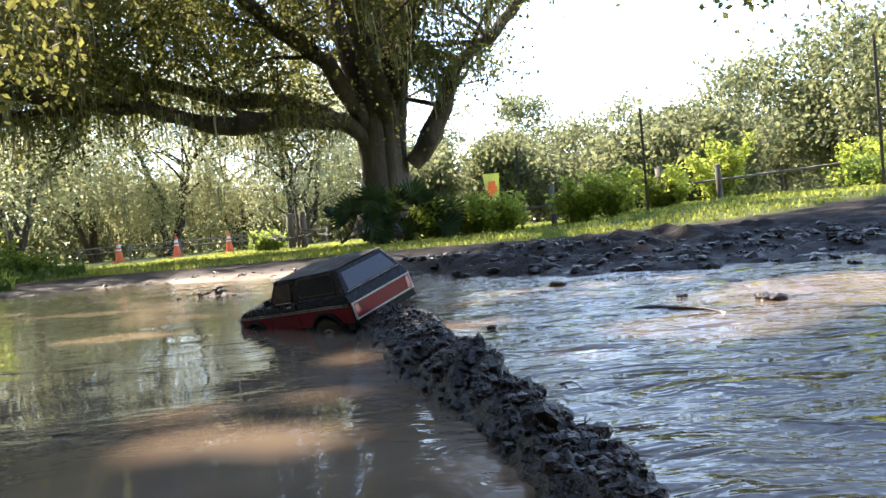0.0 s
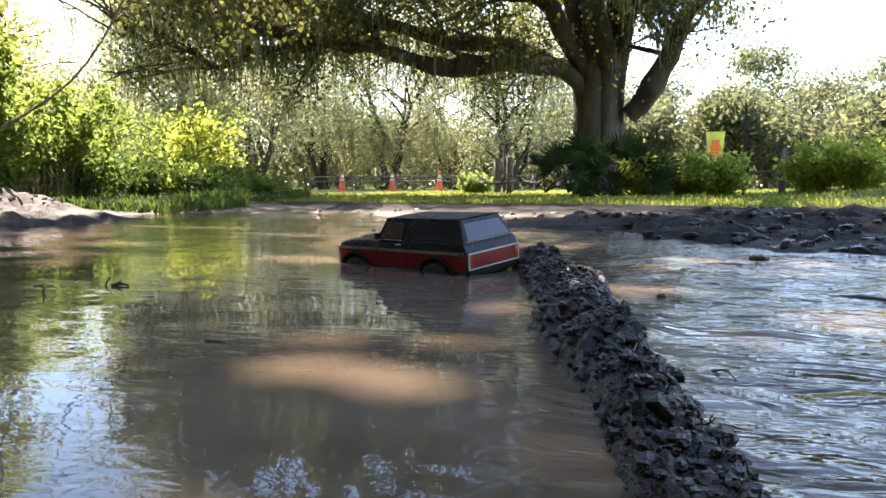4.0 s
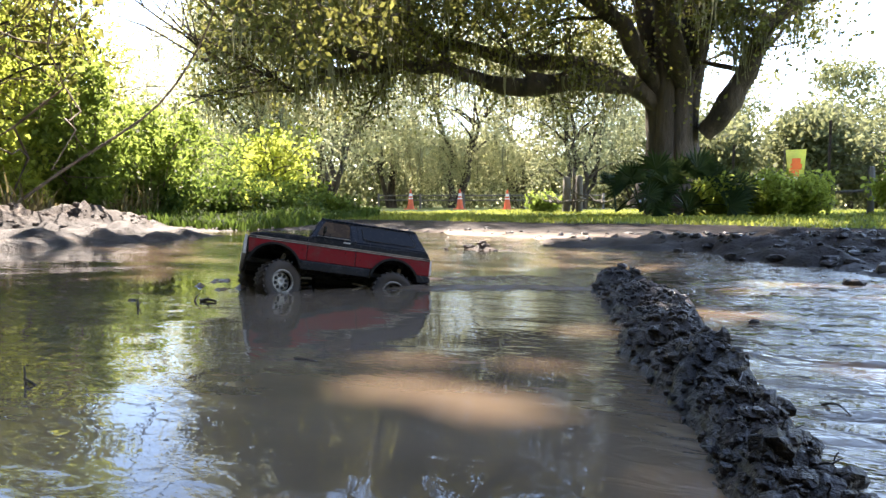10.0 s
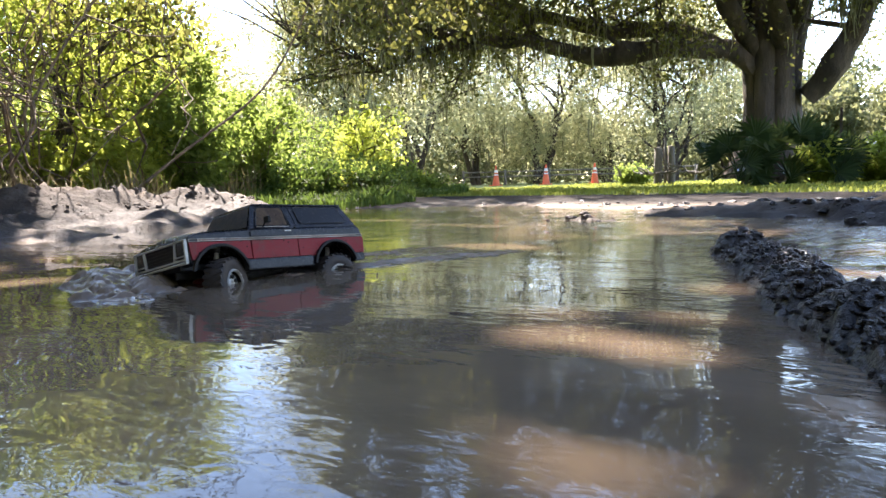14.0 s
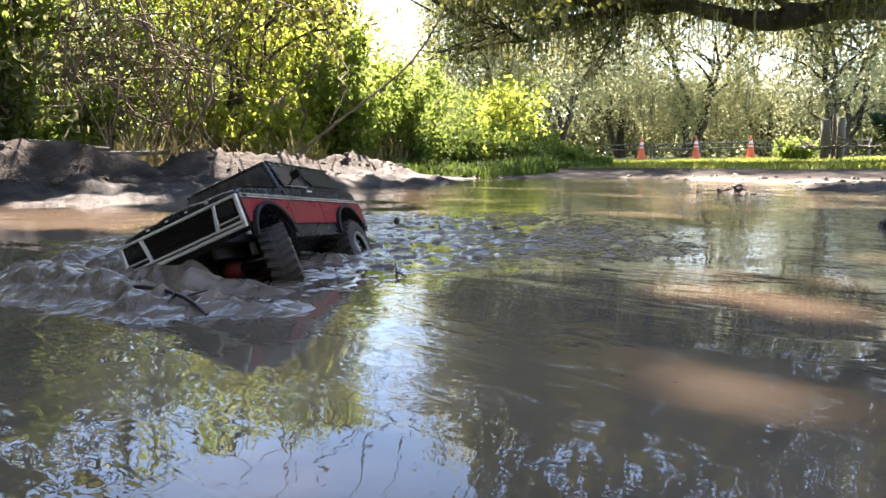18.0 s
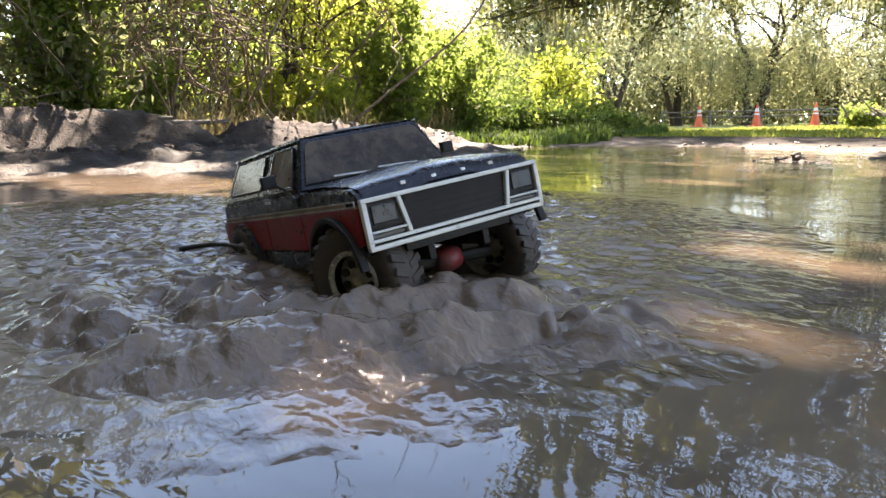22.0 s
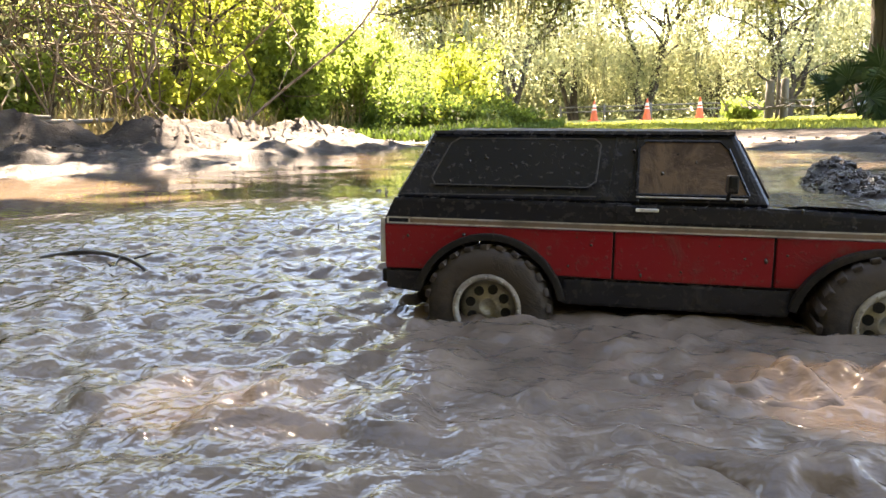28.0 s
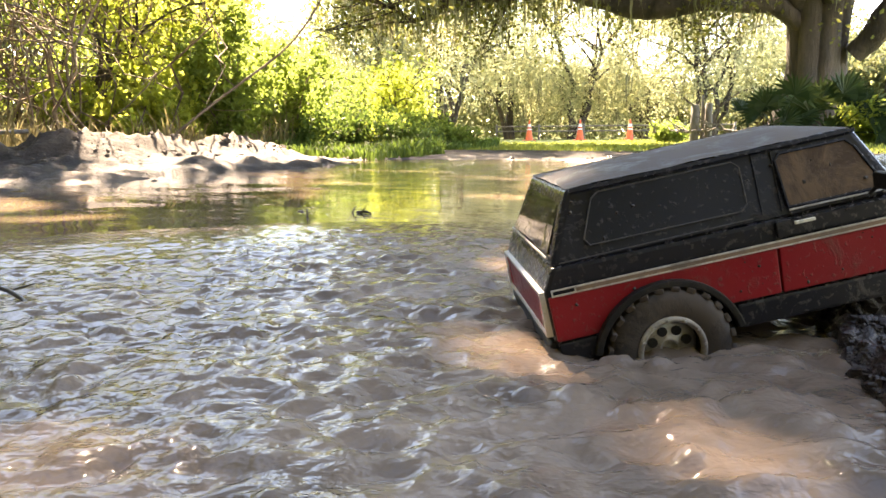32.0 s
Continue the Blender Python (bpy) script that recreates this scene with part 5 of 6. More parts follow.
def build_ridge():
    """The low dam of black mud between the two pools."""
    rng = np.random.RandomState(3)
    line = smooth_line([(x, y, 0) for x, y in RIDGE], 240)
    d = np.gradient(line, axis=0)
    d /= np.linalg.norm(d, axis=1, keepdims=True)
    nrm = np.stack([-d[:, 1], d[:, 0], 0 * d[:, 0]], 1)
    u = np.linspace(0, 1, 240)
    half = np.interp(u, [0, 0.05, 0.35, 0.5, 0.6, 0.72, 1], [0.06, 0.085, 0.088, 0.072, 0.058, 0.046, 0.05])
    top = np.interp(u, [0, 0.04, 0.11, 0.2, 0.32, 0.42, 0.55, 0.75, 0.9, 1], [0.015, 0.046, 0.036, 0.052, 0.036, 0.034, 0.044, 0.034, 0.024, 0.0])
    c = np.linspace(-1.35, 1.35, 46)
    half = half * (1 + 0.16 * wob(u * 9, u * 3, 4.0, 54) + 0.10 * wob(u * 9, u * 3, 11.0, 55))
    top = top * (1 + 0.22 * wob(u * 9, u * 2, 5.0, 56))
    x = line[:, 0:1] + nrm[:, 0:1] * half[:, None] * c
    y = line[:, 1:2] + nrm[:, 1:2] * half[:, None] * c
    prof = np.clip(1 - np.abs(c) ** 2.6, -0.9, 1)[None]
    z = top[:, None] * prof * (1 + 0.28 * wob(x, y, 16, 50)) + 0.016 * (0.5 - np.abs(wob(x, y, 34, 51))) + 0.012 * (0.5 - np.abs(wob(x, y, 70, 57))) + 0.007 * wob(x, y, 120, 52) + 0.004 * wob(x, y, 240, 53) - 0.006
    z = z - 0.10 * np.clip(np.abs(c) - 1.05, 0, 1)[None]
    i, j = np.meshgrid(np.arange(239), np.arange(45), indexing="ij")
    f = np.stack([i * 46 + j, (i + 1) * 46 + j, (i + 1) * 46 + j + 1, i * 46 + j + 1], -1).reshape(-1, 4)
    root = new("mud_ridge")
    tagged(root, "low ridge of churned glistening black mud across the pond", "mud ridge")
    part_np("ridge_body", np.stack([x, y, z], -1).reshape(-1, 3), f, MAT_RIDGE, root)
    n = 4200
    k, cc = rng.randint(2, 236, n), np.clip(rng.normal(size=n) * 0.55, -1.15, 1.15)
    ci = ((cc + 1.35) / 2.7 * 45).astype(int)
    cen = np.stack([x[k, ci], y[k, ci], z[k, ci] + 0.001], 1)
    v, f = lumps_np(cen, 0.0015 + 0.0065 * rng.random(n) ** 3 + 0.009 * (rng.random(n) > 0.93) * rng.random(n), rng, 0.75)
    tagged(part_np("mud_crumb", v, f, MAT_RIDGE, root, "wet crumbs of mud", smooth=False), kind="stuff")
    s = Soup()
    for _ in range(70):
        a = cen[rng.randint(n)]
        s.tube(bend(a, a + rng.normal(size=3) * (0.014, 0.014, 0.008) + (0, 0, 0.004), 4, 0, rng, 0.3), [0.0011, 0.001, 0.0008, 0.0005], 4)
    tagged(part_np("root", *s.out(), MAT_WETTWIG, root, "thin root ends in the mud"), kind="stuff")


def bank_clods():
    rng = np.random.RandomState(14)
    p = scatter(9000, -2.4, 5.0, 2.6, 6.2, rng, lambda x, y: (np.abs(shore_distance(x, y) - 0.35) < 0.75 * rng.random(len(x))) & ((x > 0.3) | (rng.random(len(x)) < 0.15)))
    z = ground_height(p[:, 0], p[:, 1])[0]
    keep = z > -0.012
    p, z = p[keep], z[keep]
    v, f = lumps_np(np.c_[p, z], 0.006 + 0.03 * rng.random(len(p)) ** 3, rng, 0.6)
    tagged(new("shore_clods", mesh_np("shore_clods", v, f, MAT_RIDGE, False)), "wet dark clods of mud along the shore", "mud", kind="stuff")
    q = np.stack([-0.66 + 0.24 * rng.normal(size=320), 3.75 + 0.11 * rng.normal(size=320)], 1)
    z = ground_height(q[:, 0], q[:, 1])[0]
    q, z = q[z > 0], z[z > 0]
    v, f = lumps_np(np.c_[q, z], 0.005 + 0.02 * rng.random(len(q)) ** 3, rng, 0.5)
    tagged(new("heap_clods", mesh_np("heap_clods", v, f, MAT_HEAP, False)), "crumbling brown clods on the small heap at the shore", "mud", kind="stuff")
    q = scatter(2000, -5.6, -3.2, -1.0, 4.6, rng, lambda x, y: bank(x, y) > 0.05)
    z = ground_height(q[:, 0], q[:, 1])[0]
    v, f = lumps_np(np.c_[q, z], 0.004 + 0.026 * rng.random(len(q)) ** 3, rng, 0.6)
    tagged(new("bank_clods", mesh_np("bank_clods", v, f, MAT_SOIL, False)), "dry crumbs of pale soil on the dug bank", "soil", kind="stuff")


MAT_HEAP = grainy("drying_mud", (0.03, 0.022, 0.018), (0.12, 0.09, 0.072), 9.0, 0.7, 0.8, 0.01)
MAT_SOIL = grainy("brown_soil", (0.05, 0.037, 0.029), (0.14, 0.105, 0.082), 5.0, 0.9, 0.6, 0.01)


# ---- twigs in the water ----
def twig_thing(name, label, lines, radii, mat_=None):
    root = new(name)
    tagged(root, label, "twig")
    for ln, r in zip(lines, radii):
        s = Soup()
        s.tube(smooth_line(ln, 9), np.linspace(r, r * 0.5, 9), 6)
        part_np("stem", *s.out(), mat_ or MAT_WETTWIG, root)




def twigs():
    twig_thing("floating_stick", "long dark wet stick floating in the pond", [[(-0.36, 0.588, 0.010), (-0.345, 0.635, 0.017), (-0.24, 0.632, 0.021), (-0.16, 0.634, 0.018), (-0.137, 0.628, 0.004)],
               [(-0.345, 0.635, 0.017), (-0.385, 0.665, 0.020)], [(-0.22, 0.633, 0.021), (-0.205, 0.615, 0.012)], [(-0.19, 0.634, 0.020), (-0.175, 0.652, 0.026)]], [0.0045, 0.002, 0.002, 0.0018])
    twig_thing("floating_twig", "curled black twig sticking out of the water", [[(-0.524, 1.65, -0.01), (-0.520, 1.655, 0.012), (-0.513, 1.66, 0.019)], [(-0.510, 1.655, 0.001), (-0.500, 1.665, 0.004), (-0.480, 1.66, 0.005), (-0.466, 1.66, 0.002)], [(-0.495, 1.66, 0.003), (-0.487, 1.66, 0.013)]], [0.003, 0.005, 0.003])
    twig_thing("floating_twig", "small bent twig sticking out of the water", [[(-0.18, 0.99, -0.01), (-0.185, 0.992, 0.02)], [(-0.183, 0.992, 0.002), (-0.165, 0.98, 0.008), (-0.15, 0.985, -0.002)]], [0.002, 0.002])
    twig_thing("floating_twig", "thin twig tip in the water", [[(-0.57, 1.53, -0.01), (-0.572, 1.532, 0.018)], [(-0.572, 1.532, 0.0), (-0.56, 1.53, 0.012)]], [0.003, 0.002])
    twig_thing("floating_twig", "thin dark twig lying on the water", [[(0.05, 1.24, 0.001), (0.075, 1.243, 0.0018), (0.09, 1.238, 0.001)]], [0.0015])
    twig_thing("floating_branch", "dark crooked branch lying in the shallow pool", [[(1.02, 2.0, -0.004), (1.07, 1.98, 0.004), (1.11, 1.90, 0.003), (1.15, 1.88, 0.005), (1.18, 1.80, -0.004)]], [0.006])
    twig_thing("floating_twig", "thin reddish twig on the shallow pool", [[(0.735, 1.29, 0.0), (0.75, 1.275, 0.008), (0.76, 1.255, 0.0)]], [0.0015])
    rng = np.random.RandomState(4)
    for x, y, r in ((1.316, 1.95, 0.028), (1.18, 2.137, 0.014), (1.76, 3.08, 0.05), (1.55, 2.9, 0.04), (0.672, 1.876, 0.008), (1.42, 2.35, 0.016), (-0.66, 1.6, 0.008), (0.95, 2.75, 0.03), (1.9, 2.6, 0.02)):
        bm = bmesh.new()
        for _ in range(4):
            lump(bm, (rng.normal() * r * 0.5, rng.normal() * r * 0.5, r * 0.15), r * 0.7, rng, 0.6)
        ob = part("mud_clod", bm, MAT_RIDGE, None)
        ob.location = (x, y, 0.0)
        tagged(ob, "dark clod of mud breaking the water", "mud clod", "clods in the pool")


# ---- cones, fence and far things ----
def build_cone(at):
    e = new("traffic_cone")
    x, y = at
    e.location = (x, y, gz(x, y))
    tagged(e, "orange traffic cone with two white bands on the grass", "traffic cone", "row of cones")
    part("base", box(-0.18, 0.18, -0.18, 0.18, 0.0, 0.03, 0.008), MAT_ORANGE, e)
    rad = lambda z: 0.135 - 0.11 * (z - 0.03) / 0.68
    def ring(z0, z1, grow):
        bm = lathe([(z0, rad(z0) + grow), (z1, rad(z1) + grow)], 20)
        for v in bm.verts:
            v.co = Vector((v.co.x, v.co.z, v.co.y))
        return bm
    body = lathe([(0.02, 0.14), (0.05, 0.132), (0.70, 0.026), (0.715, 0.02), (0.715, 0.0)], 20)
    for v in body.verts:
        v.co = Vector((v.co.x, v.co.z, v.co.y))
    part("cone_body", body, MAT_ORANGE, e, "", True)
    for z0, z1 in ((0.47, 0.57), (0.37, 0.41)):
        part("white_band", ring(z0, z1, 0.003), MAT_WHITE, e, "grubby white reflective band", True)


def t_post(x, y, top):
    e = new("fence_post")
    e.location = (x, y, gz(x, y) - 0.1)
    h = top - gz(x, y) + 0.1
    tagged(e, "thin dark steel fence post", "fence post", "steel posts of the fence")
    bm = box(-0.02, 0.02, -0.004, 0.004, 0, h)
    box(-0.004, 0.004, -0.004, 0.03, 0, h, bm=bm)
    part("post", bm, MAT_STEEL, e)
    for k in range(int(h / 0.12)):
        part("stud", box(-0.006, 0.006, -0.012, -0.003, 0.15 + 0.12 * k, 0.165 + 0.12 * k), MAT_STEEL, e)


def wood_post(x, y, top, r=0.05):
    s = Soup()
    z0 = gz(x, y) - 0.1
    rng = np.random.RandomState(int(abs(x) * 100))
    p = np.array([(x, y, z0), (x + 0.01, y, (z0 + top) / 2), (x, y + 0.01, top - 0.02), (x, y, top)])
    s.tube(p, [r * 1.05, r, r * 0.95, 0.005], 10, 0.1, rng)
    ob = new("wooden_post", mesh_np("wooden_post", *s.out(), MAT_POST))
    tagged(ob, "weathered round wooden fence post", "fence post", "wooden posts of the fence")


def wire(a, b, r=0.0035, sag=0.02, name="fence_wire", mat_=None, label="thin steel wire strung between the posts", group="wires of the fence"):
    s = Soup()
    t = np.linspace(0, 1, 12)[:, None]
    p = np.array(a) + (np.array(b) - np.array(a)) * t
    p[:, 2] -= sag * 4 * (t * (1 - t))[:, 0]
    s.tube(p, np.full(12, r), 5)
    tagged(new(name, mesh_np(name, *s.out(), mat_ or MAT_STEEL)), label, "wire" if name == "fence_wire" else "rail", group)


def fence_and_far():
    for c in ((-10.28, 22.79), (-8.65, 23.46), (-7.05, 23.99)):
        build_cone(c)
    t_post(0.47, 13.43, 1.28)
    t_post(1.90, 13.2, 1.62)
    t_post(3.74, 11.46, 1.86)
    t_post(6.13, 9.26, 2.2)
    wood_post(2.42, 12.7, 0.85)
    wood_post(4.22, 12.3, 0.96, 0.07)
    wood_post(5.1, 12.0, 0.9)
    wood_post(7.2, 11.6, 1.0)
    wire((1.95, 12.76, 0.45), (4.22, 12.3, 0.58), 0.022, 0.0, "fence_rail", MAT_POST, "dark weathered fence rail", "rails of the fence")
    wire((4.22, 12.3, 0.60), (7.2, 11.6, 0.72), 0.022, 0.0, "fence_rail", MAT_POST, "dark weathered fence rail", "rails of the fence")
    ends = [(1.90, 13.2), (3.74, 11.46), (6.13, 9.26), (8.6, 7.0)]
    for (ax, ay), (bx, by) in zip(ends, ends[1:]):
        za, zb = gz(ax, ay), gz(bx, by)
        for k in range(7):
            wire((ax, ay, za + 0.2 + 0.15 * k), (bx, by, zb + 0.2 + 0.15 * k), 0.003, 0.02)
    # pipe gate
    g = new("pipe_gate")
    tagged(g, "grey tubular farm gate half hidden by weeds", "gate")
    for z in (0.87, 0.66, 0.45):
        s = Soup()
        s.tube([(-0.4, 18.4, z), (0.8, 18.4, z), (1.95, 18.38, z)], [0.03] * 3, 8)
        part_np("gate_rail", *s.out(), MAT_PIPE, g)
    for x in (-0.4, 0.8, 1.98):
        s = Soup()
        s.tube([(x, 18.4, 0.1), (x, 18.4, 0.5), (x, 18.4, 0.88)], [0.03] * 3, 8)
        part_np("gate_upright", *s.out(), MAT_PIPE, g)
    # banner
    f = new("banner_flag")
    tagged(f, "yellow-green banner with an orange emblem behind the gate", "banner")
    f.location = (2.08, 24.4, 0)
    bm = bmesh.new()
    rows = []
    for j in range(9):
        u = j / 8
        rows.append([bm.verts.new((-0.28 + 0.10 * u + (0.58 - 0.16 * u) * i / 8, 0.05 * math.sin(i * 0.8 + j * 0.5), 1.98 - 0.86 * u)) for i in range(9)])
    for a, b in zip(rows, rows[1:]):
        for k in range(8):
            bm.faces.new((a[k], a[k + 1], b[k + 1], b[k]))
    part("banner_cloth", bm, MAT_BANNER, f, "", True)
    for z, x0, x1, m in ((1.62, -0.10, 0.14, MAT_EMBLEM), (1.45, -0.14, 0.18, MAT_EMBLEM), (1.25, -0.16, 0.10, MAT_EMBLEM)):
        part("emblem", box(x0, x1, -0.075, -0.06, z - 0.09, z + 0.09, 0.01), m, f, "orange emblem shape")
    part("pole", rod((-0.33, 0.02, 0.1), (-0.30, 0.02, 2.02), 0.015), MAT_STEEL, f)
    # old posts and brush by the oak
    wood_post(-3.2, 16.66, 0.92, 0.09)
    wood_post(-2.92, 16.74, 0.95, 0.08)
    wood_post(-3.05, 16.71, 1.12, 0.03)
    rng = np.random.RandomState(31)
    b = new("brush_pile")
    tagged(b, "heap of dead grey branches beside old posts", "brush pile")
    for _ in range(14):
        s = Soup()
        x = -3.0 + rng.normal() * 0.5
        s.tube(bend((x, 16.4 + rng.normal() * 0.2, 0.3), (x + rng.normal() * 0.6, 16.4 + rng.normal() * 0.3, 0.35 + 0.35 * rng.random()), 6, 0, rng, 0.3), np.linspace(0.03, 0.008, 6), 5)
        part_np("branch", *s.out(), MAT_POST, b)
    # low rail fence behind the cones
    for k in range(6):
        wood_post(-14 + 1.9 * k, 27.2 + 0.25 * k, 0.75, 0.05)
    for z in (0.45, 0.65):
        wire((-14, 27.2, z), (-4.5, 28.45, z), 0.03, 0.0, "fence_rail", MAT_POST, "dark weathered fence rail", "rails of the fence")
    # shed
    h = new("white_shed")
    tagged(h, "low white metal-roofed shed behind the trees", "shed")
    h.location = (-15.6, 18.3, gz(-15.6, 18.3))
    h.rotation_euler = (0, 0, radians(42))
    part("wall", box(-1.3, 1.3, -0.9, 0.9, 0, 0.75, 0.01), MAT_SHED, h)
    part("roof", prism([(-1.5, 0.72), (1.5, 0.72), (1.5, 0.76), (0, 1.12), (-1.5, 0.76)], -1.05, 1.05), MAT_SHED, h, "pale sheet-metal roof")
    for x in (-0.7, 0.5):
        part("door_panel", box(x - 0.25, x + 0.25, -0.93, -0.9, 0.05, 0.65), MAT_PIPE, h)
    # log on the dug bank
    lg = new("fallen_log")
    tagged(lg, "grey fallen log lying on top of the dug bank", "log")
    for a, b2, r in (((-4.9, 1.5, 0.30), (-4.35, 2.75, 0.25), 0.022), ((-4.8, 1.9, 0.33), (-4.3, 2.3, 0.27), 0.02)):
        s = Soup()
        s.tube(bend(a, b2, 8, 0, rng, 0.08), np.linspace(r, r * 0.7, 8), 8, 0.15, rng)
        part_np("log_stem", *s.out(), MAT_POST, lg)


MAT_BANNER = grainy("banner_cloth", (0.55, 0.62, 0.10), (0.62, 0.55, 0.12), 3.0, 0.7, 0.1, 0.01)
MAT_EMBLEM = grainy("orange_print", (0.80, 0.16, 0.03), (0.70, 0.12, 0.03), 5.0, 0.7, 0.1, 0.01)
MAT_SHED = grainy("white_sheet_metal", (0.62, 0.63, 0.62), (0.75, 0.75, 0.74), 2.0, 0.5, 0.1, 0.01)

build_ridge()
bank_clods()
twigs()
fence_and_far()
spray_rng = np.random.RandomState(77)
hanging_spray((4.3, 7.6, 2.9), 0.75, spray_rng, "hanging_branch", "leafy twigs hanging down against the bright sky")
hanging_spray((3.0, 8.2, 3.4), 0.5, spray_rng, "hanging_branch", "leafy twigs hanging down against the bright sky")
hanging_spray((-5.6, 4.9, 1.75), 0.45, spray_rng, "hanging_branch", "thin drooping twigs with dark leaves over the shore")
hanging_spray((-3.4, 6.2, 2.2), 0.6, spray_rng, "hanging_branch", "thin drooping twigs with dark leaves over the shore")


# ---- churned water round the truck ----
def wave_sheet(name, label, x, y, z, chop, silt, parent=None):
    """A grid of water (rows, columns) as one lumpy sheet."""
    nr, nc = z.shape
    i, j = np.meshgrid(np.arange(nr - 1), np.arange(nc - 1), indexing="ij")
    f = np.stack([i * nc + j, (i + 1) * nc + j, (i + 1) * nc + j + 1, i * nc + j + 1], -1).reshape(-1, 4)
    v = np.stack([x, y, z], -1).reshape(-1, 3)
    ob = new(name, mesh_np(name, v, f, MAT_WATER, True, {"chop": np.full(len(v), chop), "silt": (z * 0 + silt).ravel()}))
    ob.parent = parent
    return tagged(ob, label, "" if parent else "wave")


def lobes(x, y, centres, radii, heights):
    """Rounded swellings that push against each other."""
    z = np.zeros_like(x)
    for (cx, cy), r, h in zip(centres, radii, heights):
        d = ((x - cx) ** 2 + (y - cy) ** 2) / (r * r)
        z = np.maximum(z, h * np.sqrt(np.clip(1 - d, 0, 1)))
    return z


def rough_water(x, y, seed):
    """Crests and hollows at three sizes, about -1 to 1: sharp along the crests."""
    px, py = x + 0.012 * wob(x, y, 26, seed), y + 0.012 * wob(x, y, 26, seed + 1)
    return 0.55 * (0.7 - np.abs(wob(px, py, 30, seed + 2))) + 0.40 * (0.7 - np.abs(wob(px, py, 66, seed + 3))) + 0.16 * wob(px, py, 120, seed + 4)


def build_waves():
    rng = np.random.RandomState(62)
    bow = new("bow_wave")
    tagged(bow, "rolling crest of brown muddy water pushed by the truck", "wave")
    for name, r0, r1, rc0, wide, high, label in (("outer_crest", 0.24, 0.54, 0.375, 0.060, 0.021, "lumpy outer crest"), ("inner_crest", 0.14, 0.38, 0.265, 0.045, 0.020, "broken inner crest")):
        a, r = np.meshgrid(np.radians(np.linspace(-125, 40, 420)), np.linspace(r0, r1, 120), indexing="ij")
        x, y = r * np.cos(a), r * np.sin(a)
        rc = rc0 + 0.02 * np.sin(5 * a) + 0.012 * np.sin(13 * a + 1) + 0.014 * wob(x, y, 22, 59)
        fade = np.clip(np.minimum(np.degrees(a) + 125, 40 - np.degrees(a)) / 40, 0, 1)
        k = 260
        ca, cr = np.radians(-118 + 150 * rng.random(k)), rc0 + 0.045 * rng.normal(size=k)
        cen = np.stack([cr * np.cos(ca), cr * np.sin(ca)], 1) + 0.02 * rng.normal(size=(k, 2))
        swell = lobes(x + 0.006 * wob(x, y, 60, 57) + 0.003 * wob(x, y, 130, 53), y + 0.006 * wob(x, y, 60, 56) + 0.003 * wob(x, y, 130, 52), cen, 0.009 + 0.026 * rng.random(k) ** 1.6, (0.15 + 0.85 * rng.random(k) ** 2) * high)
        rim = np.clip((np.abs(r - rc0) / (r1 - rc0) - 0.55) / 0.45, 0, 1)
        z = fade * np.exp(-((r - rc) / wide) ** 2) * (high * (0.8 + 0.35 * wob(x, y, 14, 60)) + 0.8 * swell + 0.016 * rough_water(x, y, 80)) + 0.008 * rough_water(x, y, 84) * (1 - rim) - 0.012 * (1 - fade) - 0.022 * rim ** 2
        wave_sheet(name, label, x, y, z, 0.2, 1.0 - 0.5 * rim, bow)
    u, w = np.meshgrid(np.linspace(-1, 1, 460), np.linspace(-1, 1, 440), indexing="ij")
    x, y = u * 1.15 - 0.42, w * 1.15
    rr = np.sqrt(u * u + w * w) + 0.05 * wob(x, y, 5, 68)
    z = 0.003 * wob(x, y, 12, 64) + 0.0085 * rough_water(x, y * 1.4, 88) + 0.0008 * wob(x, y, 150, 67)
    k = 320
    ca, cr = rng.random(k) * 6.283, np.sqrt(rng.random(k))
    cen = np.stack([-0.26 + 0.5 * cr * np.cos(ca), 0.42 * cr * np.sin(ca)], 1)
    z = z + lobes(x + 0.008 * wob(x, y, 40, 55), y + 0.008 * wob(x, y, 40, 54), cen, 0.010 + 0.026 * rng.random(k) ** 2, 0.001 + 0.007 * rng.random(k) ** 2)
    z = z * np.clip((0.95 - rr) * 2.0, 0, 1) + 0.007 * np.clip((0.92 - rr) * 3.5, 0, 1) - 0.012 * np.clip((rr - 0.8) / 0.2, 0, 1) ** 2
    silt = np.clip((0.95 - rr + 0.12 * wob(x, y, 9, 58)) / 0.5, 0, 1)
    churn = wave_sheet("churned_water", "rough churned muddy water round the truck", x, y, z, 0.12, silt)
    # the trail of low ripples behind the truck
    u, w = np.meshgrid(np.linspace(0, 1, 260), np.linspace(-1, 1, 110), indexing="ij")
    x, y = -0.12 - 0.75 * u, w * (0.13 + 0.14 * u) + 0.16 * u * u
    edge = np.clip((1 - np.abs(w)) * 3, 0, 1) * np.clip((1 - u) * 3, 0, 1) * np.clip(u * 6 + 0.3, 0, 1)
    z = edge * (0.0015 + 0.005 * np.exp(-((np.abs(w) - 0.6) / 0.18) ** 2) + 0.0045 * rough_water(x, y * 1.2, 92)) - 0.010 * (1 - edge) ** 2
    wake = wave_sheet("wake", "dark rippled trail in the water behind the truck", x, y, z, 0.15, 0.25 + 0.5 * edge)
    return bow, churn, wake


bow_wave, churned_water, wake = build_waves()


